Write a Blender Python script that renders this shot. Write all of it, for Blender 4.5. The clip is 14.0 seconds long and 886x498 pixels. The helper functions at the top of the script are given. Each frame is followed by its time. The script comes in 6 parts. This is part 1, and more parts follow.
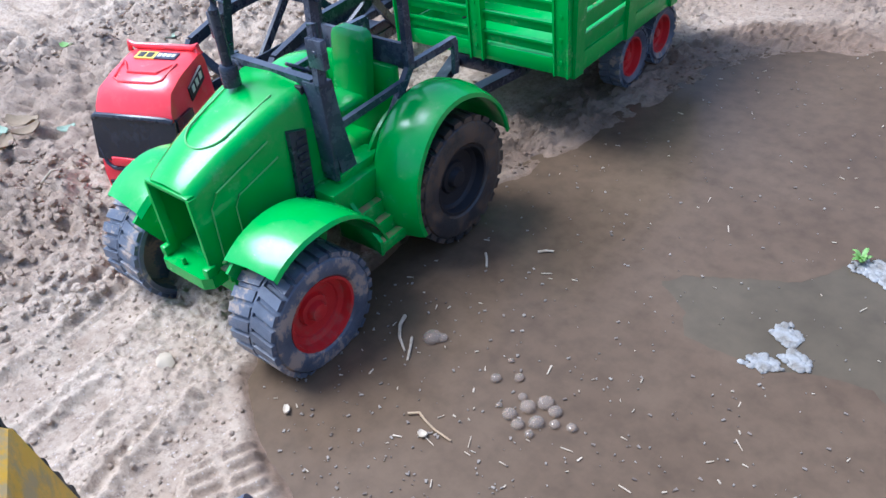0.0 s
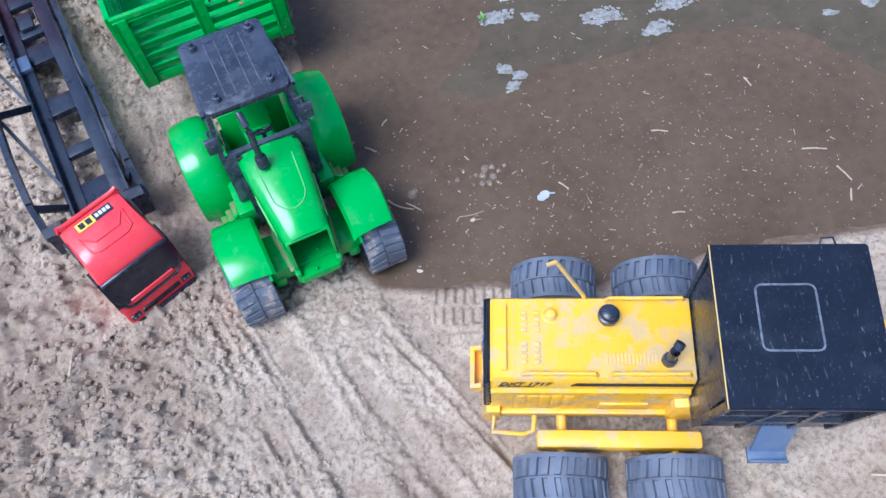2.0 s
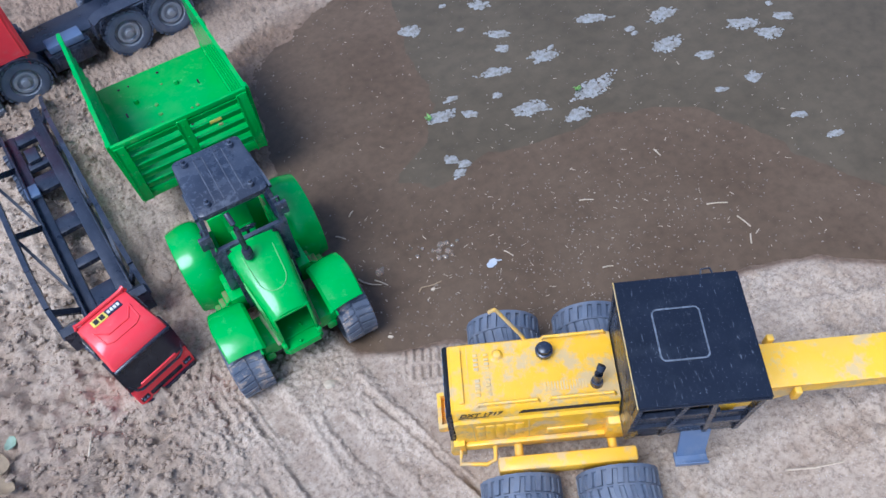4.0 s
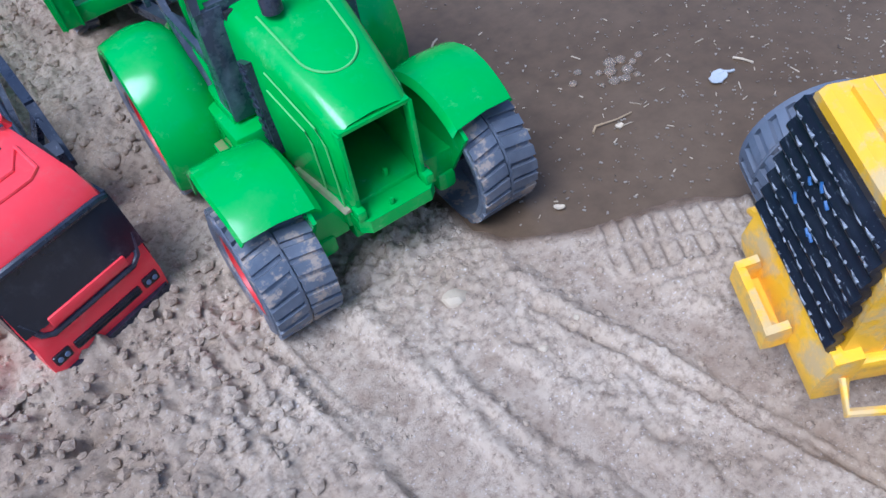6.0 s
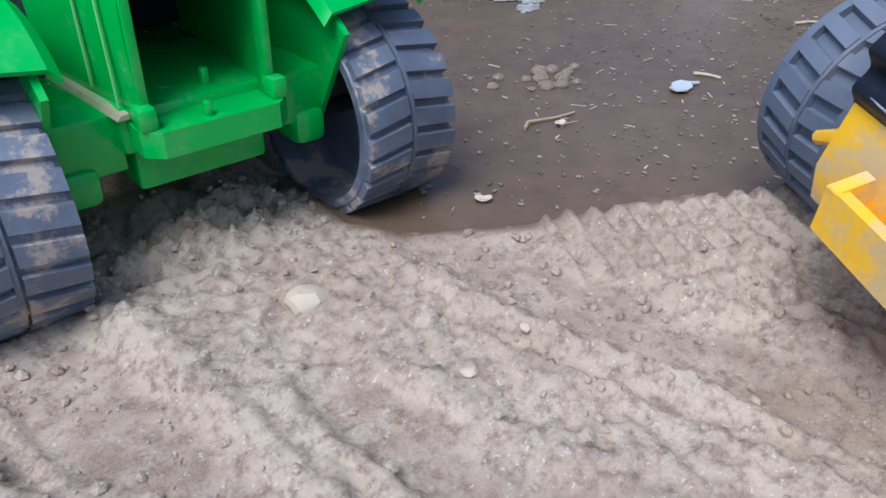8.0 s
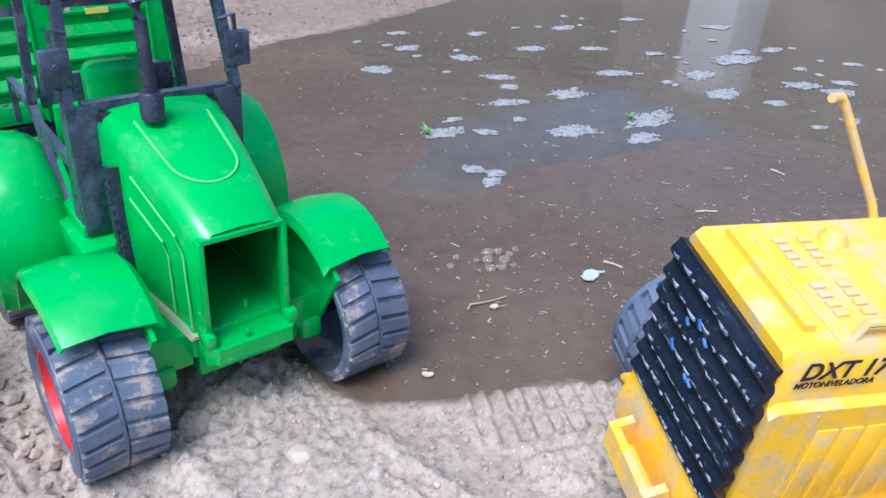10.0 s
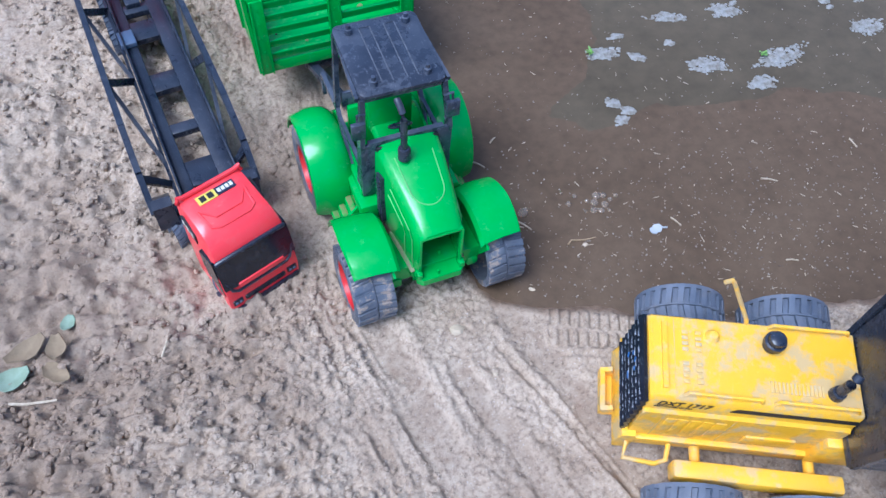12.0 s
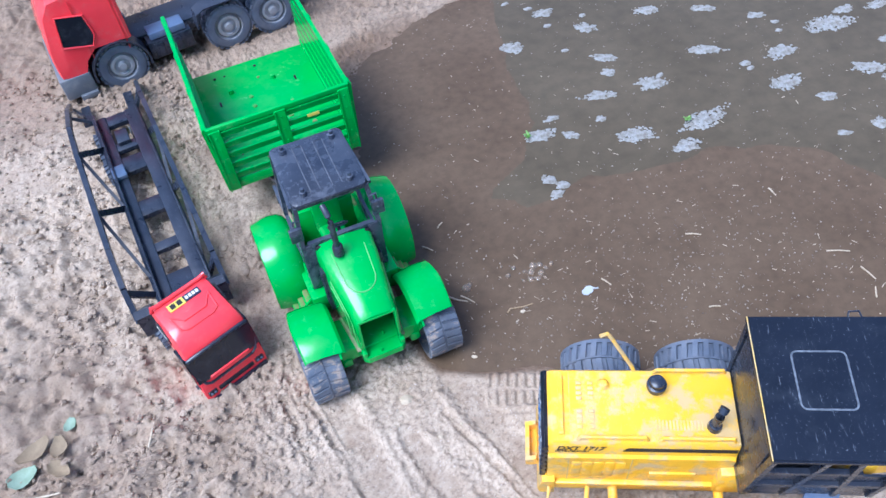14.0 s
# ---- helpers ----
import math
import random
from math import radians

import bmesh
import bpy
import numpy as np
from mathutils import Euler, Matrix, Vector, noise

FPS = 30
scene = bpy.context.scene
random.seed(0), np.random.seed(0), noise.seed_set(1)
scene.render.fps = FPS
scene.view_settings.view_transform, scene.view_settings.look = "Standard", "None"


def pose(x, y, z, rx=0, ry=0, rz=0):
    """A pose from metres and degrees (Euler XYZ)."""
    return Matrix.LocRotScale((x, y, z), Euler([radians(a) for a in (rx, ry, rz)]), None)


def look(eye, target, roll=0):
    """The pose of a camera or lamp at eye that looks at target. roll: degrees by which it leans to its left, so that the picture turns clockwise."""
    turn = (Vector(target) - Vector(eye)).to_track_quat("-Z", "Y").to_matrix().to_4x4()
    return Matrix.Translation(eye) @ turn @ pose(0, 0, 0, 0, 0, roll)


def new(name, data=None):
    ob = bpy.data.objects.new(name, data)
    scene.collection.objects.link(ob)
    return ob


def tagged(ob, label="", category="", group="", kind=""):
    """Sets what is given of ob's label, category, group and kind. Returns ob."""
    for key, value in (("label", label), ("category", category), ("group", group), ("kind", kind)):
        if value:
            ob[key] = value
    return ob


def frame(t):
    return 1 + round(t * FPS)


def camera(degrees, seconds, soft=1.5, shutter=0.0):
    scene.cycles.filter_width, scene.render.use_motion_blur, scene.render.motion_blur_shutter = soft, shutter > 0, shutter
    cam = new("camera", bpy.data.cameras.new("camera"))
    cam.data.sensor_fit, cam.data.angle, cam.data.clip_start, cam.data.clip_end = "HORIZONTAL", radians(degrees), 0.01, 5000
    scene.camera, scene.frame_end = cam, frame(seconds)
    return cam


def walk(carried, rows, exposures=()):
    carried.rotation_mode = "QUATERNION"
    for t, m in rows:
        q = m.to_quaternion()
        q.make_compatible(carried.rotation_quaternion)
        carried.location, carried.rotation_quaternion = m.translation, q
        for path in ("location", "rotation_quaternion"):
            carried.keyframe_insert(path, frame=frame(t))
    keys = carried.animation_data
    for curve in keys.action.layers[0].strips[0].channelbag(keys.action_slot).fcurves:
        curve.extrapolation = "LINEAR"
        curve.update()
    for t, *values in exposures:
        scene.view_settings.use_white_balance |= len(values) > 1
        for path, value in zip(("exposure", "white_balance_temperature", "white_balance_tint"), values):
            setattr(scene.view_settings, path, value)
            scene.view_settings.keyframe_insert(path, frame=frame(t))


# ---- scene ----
cam = camera(59.4, 14.0)
PATH = [
    (0, (0.344, -0.161, 0.305), (-0.746, 1.003, -0.901), -6.9),
    (0.5, (0.312, -0.2, 0.367), (-0.434, 0.995, -1.053), -11.3),
    (1, (0.2, -0.273, 0.51), (0.081, 0.818, -1.162), -7.5),
    (1.5, (0.076, -0.32, 0.589), (0.447, 0.644, -1.124), -1.8),
    (2, (-0.004, -0.374, 0.637), (0.319, 0.613, -1.073), -8.1),
    (2.5, (0.021, -0.429, 0.694), (0.358, 0.665, -0.946), -9.3),
    (2.7, (0.037, -0.439, 0.725), (0.425, 0.738, -0.845), -10.2),
    (4.8, (-0.042, -0.466, 0.706), (0.415, 0.632, -0.902), -9.7),
    (5, (-0.027, -0.455, 0.69), (0.415, 0.622, -0.936), -9.9),
    (5.5, (-0.045, -0.374, 0.563), (0.374, 0.722, -1.056), -11.0),
    (6, (-0.099, -0.257, 0.304), (0.482, 0.976, -1.159), -12.1),
    (6.5, (-0.092, -0.215, 0.202), (0.864, 1.116, -0.945), -5.4),
    (7, (-0.101, -0.2, 0.164), (0.936, 1.127, -0.914), -2.0),
    (7.2, (-0.098, -0.204, 0.156), (0.926, 1.136, -0.918), -1.8),
    (9.3, (-0.053, -0.177, 0.121), (1.107, 1.039, -0.963), 3.5),
    (9.5, (-0.07, -0.206, 0.165), (1.071, 1.079, -0.859), 1.7),
    (9.9, (-0.106, -0.253, 0.239), (1.002, 1.08, -0.758), 2.5),
    (10, (-0.108, -0.265, 0.252), (0.993, 1.086, -0.73), 3.1),
    (10.5, (-0.14, -0.292, 0.314), (0.814, 1.12, -0.732), 2.5),
    (11, (-0.135, -0.275, 0.323), (0.771, 1.128, -0.778), 3.7),
    (11.5, (-0.168, -0.311, 0.54), (0.51, 0.893, -0.905), 4.0),
    (12, (-0.145, -0.341, 0.599), (0.322, 0.726, -1.027), 2.9),
    (12.5, (-0.07, -0.432, 0.594), (0.282, 0.705, -1.013), 3.0),
    (13, (-0.023, -0.466, 0.585), (0.29, 0.84, -0.897), -2.5),
    (13.5, (-0.032, -0.428, 0.638), (0.315, 0.849, -0.862), -13.3),
    (14, (-0.06, -0.429, 0.67), (0.335, 0.827, -0.835), -7.8),
]
EXPOSURES = [(0.0, 1.07, 5160, 10), (0.5, 1.15, 5110, 10), (1.0, 1.24, 5110, 10), (1.5, 0.98, 5010, 10), (2.5, 0.53, 5060, 10), (5.0, 0.46, 5060, 10), (6.0, 0.53, 4910, 11), (6.5, 0.48, 4960, 10), (7.0, 0.43, 5310, 10), (9.5, 0.85, 5310, 10), (10.0, 0.89, 5010, 11), (10.5, 0.66, 4960, 10), (11.0, 0.58, 4960, 11), (12.0, 0.59, 4960, 10), (13.0, 0.46, 5160, 10), (13.5, 0.47, 5160, 12), (14.0, 0.9, 5010, 10)]
walk(cam, [(t, look(eye, target, roll)) for t, eye, target, roll in PATH], EXPOSURES)


# ---- light ----
world = bpy.data.worlds.new("daylight")
scene.world = world
world.use_nodes = True
wn = world.node_tree
sky = wn.nodes.new("ShaderNodeTexSky")
sky.sky_type, sky.sun_disc = "NISHITA", False
sky.sun_elevation, sky.sun_rotation = radians(62), radians(-100)
sky.air_density, sky.dust_density, sky.ozone_density = 1.0, 3.0, 1.2
wn.nodes["Background"].inputs["Strength"].default_value = 0.125
wn.links.new(sky.outputs[0], wn.nodes["Background"].inputs["Color"])
sun_data = bpy.data.lights.new("sun", "SUN")
sun_data.energy, sun_data.angle, sun_data.color = 2.1, radians(30), (1.0, 0.97, 0.94)
sun = new("sun", sun_data)
sun.matrix_world = look((-1.15, -0.45, 2.2), (0, 0.1, 0))


# ---- materials ----
def material(name, base, rough=0.5, metal=0.0, second=None, scale=40.0, amount=0.5, dust=0.0, dust_color=(0.42, 0.34, 0.27),
             dust_scale=60.0, bump=0.0, bump_scale=300.0, scratch=0.0, scratch_color=(0.6, 0.6, 0.62), sub=0.0, upward=0.0, spread=0.0, dust_edge=(0.48, 0.72)):
    """Plastic, rubber or earth: base colour varied by a coarse noise, a film of dust with patchy edges, scratches and fine relief."""
    m = bpy.data.materials.new(name)
    m.use_nodes = True
    t = m.node_tree
    n, l = t.nodes, t.links
    p = n["Principled BSDF"]
    p.inputs["Metallic"].default_value = metal
    co = n.new("ShaderNodeTexCoord").outputs["Object"]

    def noise_tex(sc, detail=6.0, rough_=0.6, vec=None):
        k = n.new("ShaderNodeTexNoise")
        k.inputs["Scale"].default_value, k.inputs["Detail"].default_value, k.inputs["Roughness"].default_value = sc, detail, rough_
        l.new(vec if vec else co, k.inputs["Vector"])
        return k.outputs["Fac"]

    def ramp(src, a, b):
        k = n.new("ShaderNodeMapRange")
        k.interpolation_type = "SMOOTHSTEP"
        k.inputs["From Min"].default_value, k.inputs["From Max"].default_value = a, b
        l.new(src, k.inputs["Value"])
        return k.outputs["Result"]

    def mul(src, v):
        k = n.new("ShaderNodeMath")
        k.operation = "MULTIPLY"
        l.new(src, k.inputs[0])
        if isinstance(v, (int, float)):
            k.inputs[1].default_value = v
        else:
            l.new(v, k.inputs[1])
        return k.outputs[0]

    def blend(fac, a, b):
        k = n.new("ShaderNodeMix")
        k.data_type = "RGBA"
        l.new(fac, k.inputs["Factor"])
        for sock, v in ((k.inputs["A"], a), (k.inputs["B"], b)):
            if isinstance(v, tuple):
                sock.default_value = (*v, 1)
            else:
                l.new(v, sock)
        return k.outputs["Result"]

    col = blend(mul(ramp(noise_tex(scale), 0.3, 0.7), amount), base, second or tuple(0.75 * c for c in base))
    if spread:
        info = n.new("ShaderNodeObjectInfo").outputs["Random"]
        col = blend(mul(info, spread), col, tuple(0.6 * c for c in base))
    rough_out = None
    if dust:
        d = ramp(noise_tex(dust_scale, 8.0, 0.7), *dust_edge)
        if upward:
            g = n.new("ShaderNodeNewGeometry")
            s = n.new("ShaderNodeSeparateXYZ")
            l.new(g.outputs["Normal"], s.inputs[0])
            up = ramp(s.outputs["Z"], 0.1, 0.95)
            d2 = ramp(noise_tex(dust_scale * 0.35, 5.0, 0.7), 0.35, 0.75)
            k = n.new("ShaderNodeMath")
            k.operation = "MAXIMUM"
            l.new(mul(mul(up, d2), upward), k.inputs[0])
            l.new(mul(d, dust), k.inputs[1])
            fac = k.outputs[0]
        else:
            fac = mul(d, dust)
        col = blend(fac, col, dust_color)
        k = n.new("ShaderNodeMapRange")
        k.inputs["To Min"].default_value, k.inputs["To Max"].default_value = rough, 0.95
        l.new(fac, k.inputs["Value"])
        rough_out = k.outputs["Result"]
    if scratch:
        mp = n.new("ShaderNodeMapping")
        mp.inputs["Scale"].default_value = (1.0, 0.2, 1.0)
        mp.inputs["Rotation"].default_value = (0.0, 0.0, 0.6)
        l.new(co, mp.inputs["Vector"])
        s1 = ramp(noise_tex(520.0, 4.0, 0.6, mp.outputs[0]), 0.62, 0.74)
        s2 = ramp(noise_tex(620.0, 3.0, 0.6), 0.64, 0.74)
        k = n.new("ShaderNodeMath")
        k.operation = "MAXIMUM"
        l.new(s1, k.inputs[0])
        l.new(s2, k.inputs[1])
        col = blend(mul(k.outputs[0], scratch), col, scratch_color)
    l.new(col, p.inputs["Base Color"])
    if rough_out:
        l.new(rough_out, p.inputs["Roughness"])
    else:
        p.inputs["Roughness"].default_value = rough
    if bump:
        b = n.new("ShaderNodeBump")
        b.inputs["Strength"].default_value, b.inputs["Distance"].default_value = bump, 0.0006
        l.new(noise_tex(bump_scale, 8.0, 0.7), b.inputs["Height"])
        l.new(b.outputs[0], p.inputs["Normal"])
    if sub:
        p.inputs["Subsurface Weight"].default_value = sub
        p.inputs["Subsurface Radius"].default_value = (0.003, 0.003, 0.003)
    return m


GREEN = material("green_plastic", (0.018, 0.39, 0.048), 0.17, second=(0.014, 0.33, 0.046), scale=14, dust=0.16, dust_color=(0.30, 0.40, 0.22), dust_scale=70, upward=0.10, bump=0.10, bump_scale=220)
GREEN_IN = material("green_plastic_inside", (0.012, 0.40, 0.04), 0.38, scale=18, dust=0.35, dust_color=(0.36, 0.38, 0.24), dust_scale=50)
GREEN_LINE = material("dusty_green_edge", (0.16, 0.50, 0.14), 0.6, scale=60)
RED = material("red_plastic", (0.95, 0.058, 0.072), 0.18, second=(0.78, 0.034, 0.045), scale=20, dust=0.14, dust_scale=70, upward=0.08)
RIM_RED = material("red_rim", (0.60, 0.022, 0.025), 0.35, scale=60, dust=0.55, dust_color=(0.3, 0.14, 0.1), dust_scale=90)
YELLOW = material("yellow_plastic", (0.92, 0.51, 0.012), 0.33, second=(0.84, 0.45, 0.014), scale=22, dust=0.62, dust_color=(0.46, 0.40, 0.29), dust_scale=42, dust_edge=(0.47, 0.62), upward=0.16, scratch=0.12, scratch_color=(0.85, 0.75, 0.5), bump=0.1)
YELLOW_RIM = material("yellow_rim", (0.85, 0.50, 0.02), 0.42, scale=50, dust=0.2)
BLACK = material("black_plastic", (0.014, 0.019, 0.033), 0.27, second=(0.035, 0.042, 0.06), scale=26, amount=0.7, dust=0.25, dust_color=(0.14, 0.15, 0.19), dust_scale=70, upward=0.14, scratch=0.25, scratch_color=(0.35, 0.38, 0.44), bump=0.1)
CAB_BLACK = material("dusty_blue_black", (0.026, 0.034, 0.054), 0.26, second=(0.055, 0.068, 0.098), scale=30, amount=0.8, dust=0.45, dust_color=(0.21, 0.23, 0.28), dust_scale=60, upward=0.35, scratch=0.3, scratch_color=(0.38, 0.41, 0.47), bump=0.1)
# the pale film on upward faces is dust plus sky sheen painted in
DUSTY_SHEEN_ROOF = material("dusty_sheen_black_roof", (0.020, 0.026, 0.042), 0.22, second=(0.045, 0.055, 0.08), scale=26, amount=0.7, dust=0.3, dust_color=(0.20, 0.22, 0.27), dust_scale=70, upward=0.22, scratch=0.4, scratch_color=(0.35, 0.38, 0.44), bump=0.1)
BLACK_ROOF = material("scuffed_black_roof", (0.006, 0.009, 0.017), 0.34, second=(0.012, 0.016, 0.028), scale=18, amount=0.8, dust=0.14, dust_color=(0.08, 0.095, 0.12), dust_scale=40, scratch=0.30, scratch_color=(0.40, 0.44, 0.50), bump=0.15, bump_scale=160)
BLACK_ROOF.node_tree.nodes["Principled BSDF"].inputs["Specular IOR Level"].default_value = 0.3
# mottled grey, lighter than the roof, for its ribs
RIB_GREY = material("mottled_grey_rib", (0.13, 0.14, 0.17), 0.7, second=(0.05, 0.055, 0.07), scale=200, amount=0.9)
SCUFF = material("worn_white_edge", (0.36, 0.38, 0.41), 0.7, second=(0.05, 0.06, 0.08), scale=420, amount=1.0)
HATCH_EDGE = material("scuffed_grey_edge", (0.20, 0.22, 0.25), 0.6, second=(0.05, 0.06, 0.08), scale=260, amount=0.8)
TYRE = material("dusty_tyre", (0.085, 0.105, 0.145), 0.5, second=(0.135, 0.160, 0.21), scale=50, amount=0.8, dust=0.40, dust_color=(0.24, 0.22, 0.21), dust_scale=55, upward=0.30, bump=0.25, bump_scale=500)
TYRE_MUD = material("muddy_tyre", (0.066, 0.080, 0.108), 0.36, second=(0.155, 0.178, 0.220), scale=40, amount=0.8, dust=0.90, dust_color=(0.40, 0.32, 0.25), dust_scale=42, upward=0.2, dust_edge=(0.53, 0.60), bump=0.5, bump_scale=260)
TYRE_WET = material("wet_muddy_tyre", (0.022, 0.024, 0.028), 0.3, second=(0.05, 0.045, 0.04), scale=60, amount=0.9, dust=0.8, dust_color=(0.15, 0.098, 0.06), dust_scale=40, dust_edge=(0.46, 0.60), bump=0.7, bump_scale=260)
# near-black of axles, slots and crumbs; also paints the shade inside the nose
DARK = material("dark_part_and_shade", (0.010, 0.011, 0.015), 0.6, scale=40)
GLASS_BLACK = material("dark_window", (0.010, 0.012, 0.018), 0.18, second=(0.02, 0.022, 0.03), scale=20, dust=0.15, dust_color=(0.15, 0.15, 0.17))
GREY_RIM = material("grey_rim", (0.32, 0.33, 0.35), 0.45, scale=60, dust=0.4, dust_scale=80)
BUMPER_GREY = material("grey_plastic", (0.15, 0.16, 0.18), 0.45, scale=40, dust=0.4, dust_color=(0.34, 0.31, 0.28))
BLUE_GREY = material("blue_grey_plastic", (0.12, 0.17, 0.27), 0.4, scale=30, dust=0.3, dust_color=(0.3, 0.32, 0.36))
STICKER_YELLOW = material("sticker_yellow", (0.80, 0.66, 0.10), 0.4, scale=60)
STICKER_BLUE = material("sticker_dark_blue", (0.015, 0.02, 0.05), 0.4, scale=60)
PRINT = material("black_print", (0.012, 0.012, 0.015), 0.5, scale=90)
PRINT_LIGHT = material("pale_print", (0.75, 0.72, 0.6), 0.5, scale=90)
BLUE_PAINT = material("blue_paint_smear", (0.02, 0.09, 0.26), 0.5, second=(0.05, 0.16, 0.36), scale=120)
STEP_SAND = material("sandy_tread", (0.26, 0.17, 0.09), 0.9, second=(0.03, 0.34, 0.05), scale=150, amount=0.9, bump=0.5)
SEAM_DUST = material("pale_seam_dust", (0.36, 0.30, 0.20), 0.9, second=(0.14, 0.34, 0.10), scale=130, amount=0.9, bump=0.5)
CREAM = material("worn_yellow_label", (0.72, 0.46, 0.08), 0.6, second=(0.56, 0.44, 0.26), scale=120, amount=0.9)


# ---- mesh helpers ----
def part(name, bm, mat, parent=None, label="", smooth=35.0):
    """Links a bmesh as one mesh object under a thing or a part."""
    bmesh.ops.recalc_face_normals(bm, faces=bm.faces)
    me = bpy.data.meshes.new(name)
    bm.to_mesh(me)
    bm.free()
    me.materials.append(mat)
    ob = new(name, me)
    if smooth:
        for f in me.polygons:
            f.use_smooth = True
        me.set_sharp_from_angle(angle=radians(smooth))
    if parent:
        ob.parent = parent
    if label:
        ob["label"] = label
    return ob


def thing(name, m, label, category, group=""):
    ob = new(name)
    ob.empty_display_size = 0.02
    ob.matrix_basis = m
    return tagged(ob, label, category, group)


def mesh():
    return bmesh.new()


def box(bm, x0, x1, y0, y1, z0, z1, bevel=0.0, seg=2, m=None):
    vs = [bm.verts.new(p) for p in ((x0, y0, z0), (x1, y0, z0), (x1, y1, z0), (x0, y1, z0), (x0, y0, z1), (x1, y0, z1), (x1, y1, z1), (x0, y1, z1))]
    fs = [bm.faces.new([vs[i] for i in q]) for q in ((3, 2, 1, 0), (4, 5, 6, 7), (0, 1, 5, 4), (1, 2, 6, 5), (2, 3, 7, 6), (3, 0, 4, 7))]
    if m is not None:
        bmesh.ops.transform(bm, matrix=m, verts=vs)
    if bevel:
        edges = list({e for f in fs for e in f.edges})
        bmesh.ops.bevel(bm, geom=edges, offset=bevel, segments=seg, profile=0.5, affect="EDGES")
    return bm


def loft(bm, rings, cap=True, closed=False):
    """Skin over rings of equally many points."""
    rows = [[bm.verts.new(p) for p in ring] for ring in rings]
    n = len(rows[0])
    for a, b in zip(rows, rows[1:] + (rows[:1] if closed else [])):
        for i in range(n):
            bm.faces.new((a[i], a[(i + 1) % n], b[(i + 1) % n], b[i]))
    if cap and not closed:
        bm.faces.new(rows[0][::-1])
        bm.faces.new(rows[-1])
    return bm


def strip(bm, rows):
    """Skin over open rows of equally many points."""
    vs = [[bm.verts.new(p) for p in row] for row in rows]
    for a, b in zip(vs, vs[1:]):
        for i in range(len(a) - 1):
            bm.faces.new((a[i], a[i + 1], b[i + 1], b[i]))
    return bm


def solid(bm, thickness):
    bmesh.ops.recalc_face_normals(bm, faces=bm.faces)
    bmesh.ops.solidify(bm, geom=list(bm.faces), thickness=thickness)
    return bm


def prism(bm, outline, axis, a, b):
    """An outline in the plane across the axis, pulled from a to b along it."""
    def put(p, v):
        return {"x": (v, p[0], p[1]), "y": (p[0], v, p[1]), "z": (p[0], p[1], v)}[axis]
    return loft(bm, [[put(p, a) for p in outline], [put(p, b) for p in outline]])


def tube(bm, path, r, n=8, r_end=None, flat=1.0):
    path = [Vector(p) for p in path]
    rings = []
    ref = Vector((0, 0, 1))
    for i, p in enumerate(path):
        d = (path[min(i + 1, len(path) - 1)] - path[max(i - 1, 0)]).normalized()
        up = ref if abs(d.dot(ref)) < 0.95 else Vector((0, 1, 0))
        s = d.cross(up).normalized()
        u = s.cross(d)
        rr = r if r_end is None else r + (r_end - r) * i / (len(path) - 1)
        rings.append([p + s * (rr * math.cos(2 * math.pi * k / n)) + u * (rr * flat * math.sin(2 * math.pi * k / n)) for k in range(n)])
    return loft(bm, rings)


def bar(bm, a, b, w, h, up=(0, 0, 1)):
    """A square bar from a to b, w across and h along up."""
    a, b, up = Vector(a), Vector(b), Vector(up)
    d = (b - a).normalized()
    s = d.cross(up).normalized()
    u = s.cross(d)
    ring = [s * (w / 2) * i + u * (h / 2) * j for i, j in ((-1, -1), (1, -1), (1, 1), (-1, 1))]
    return loft(bm, [[a + v for v in ring], [b + v for v in ring]])


def lathe(bm, profile, n=40, axis="x", centre=(0, 0, 0), closed=True):
    """Turns a profile of (radius, along) about an axis through centre."""
    rings = []
    for k in range(n):
        c, s = math.cos(2 * math.pi * k / n), math.sin(2 * math.pi * k / n)
        ring = []
        for r, a in profile:
            p = {"x": (a, r * c, r * s), "y": (r * s, a, r * c), "z": (r * c, r * s, a)}[axis]
            ring.append(tuple(p[i] + centre[i] for i in range(3)))
        rings.append(ring)
    rows = [[bm.verts.new(p) for p in ring] for ring in rings]
    m = len(profile)
    for i in range(n):
        a, b = rows[i], rows[(i + 1) % n]
        for j in range(m if closed else m - 1):
            bm.faces.new((a[j], a[(j + 1) % m], b[(j + 1) % m], b[j]))
    bmesh.ops.remove_doubles(bm, verts=bm.verts, dist=1e-6)
    return bm


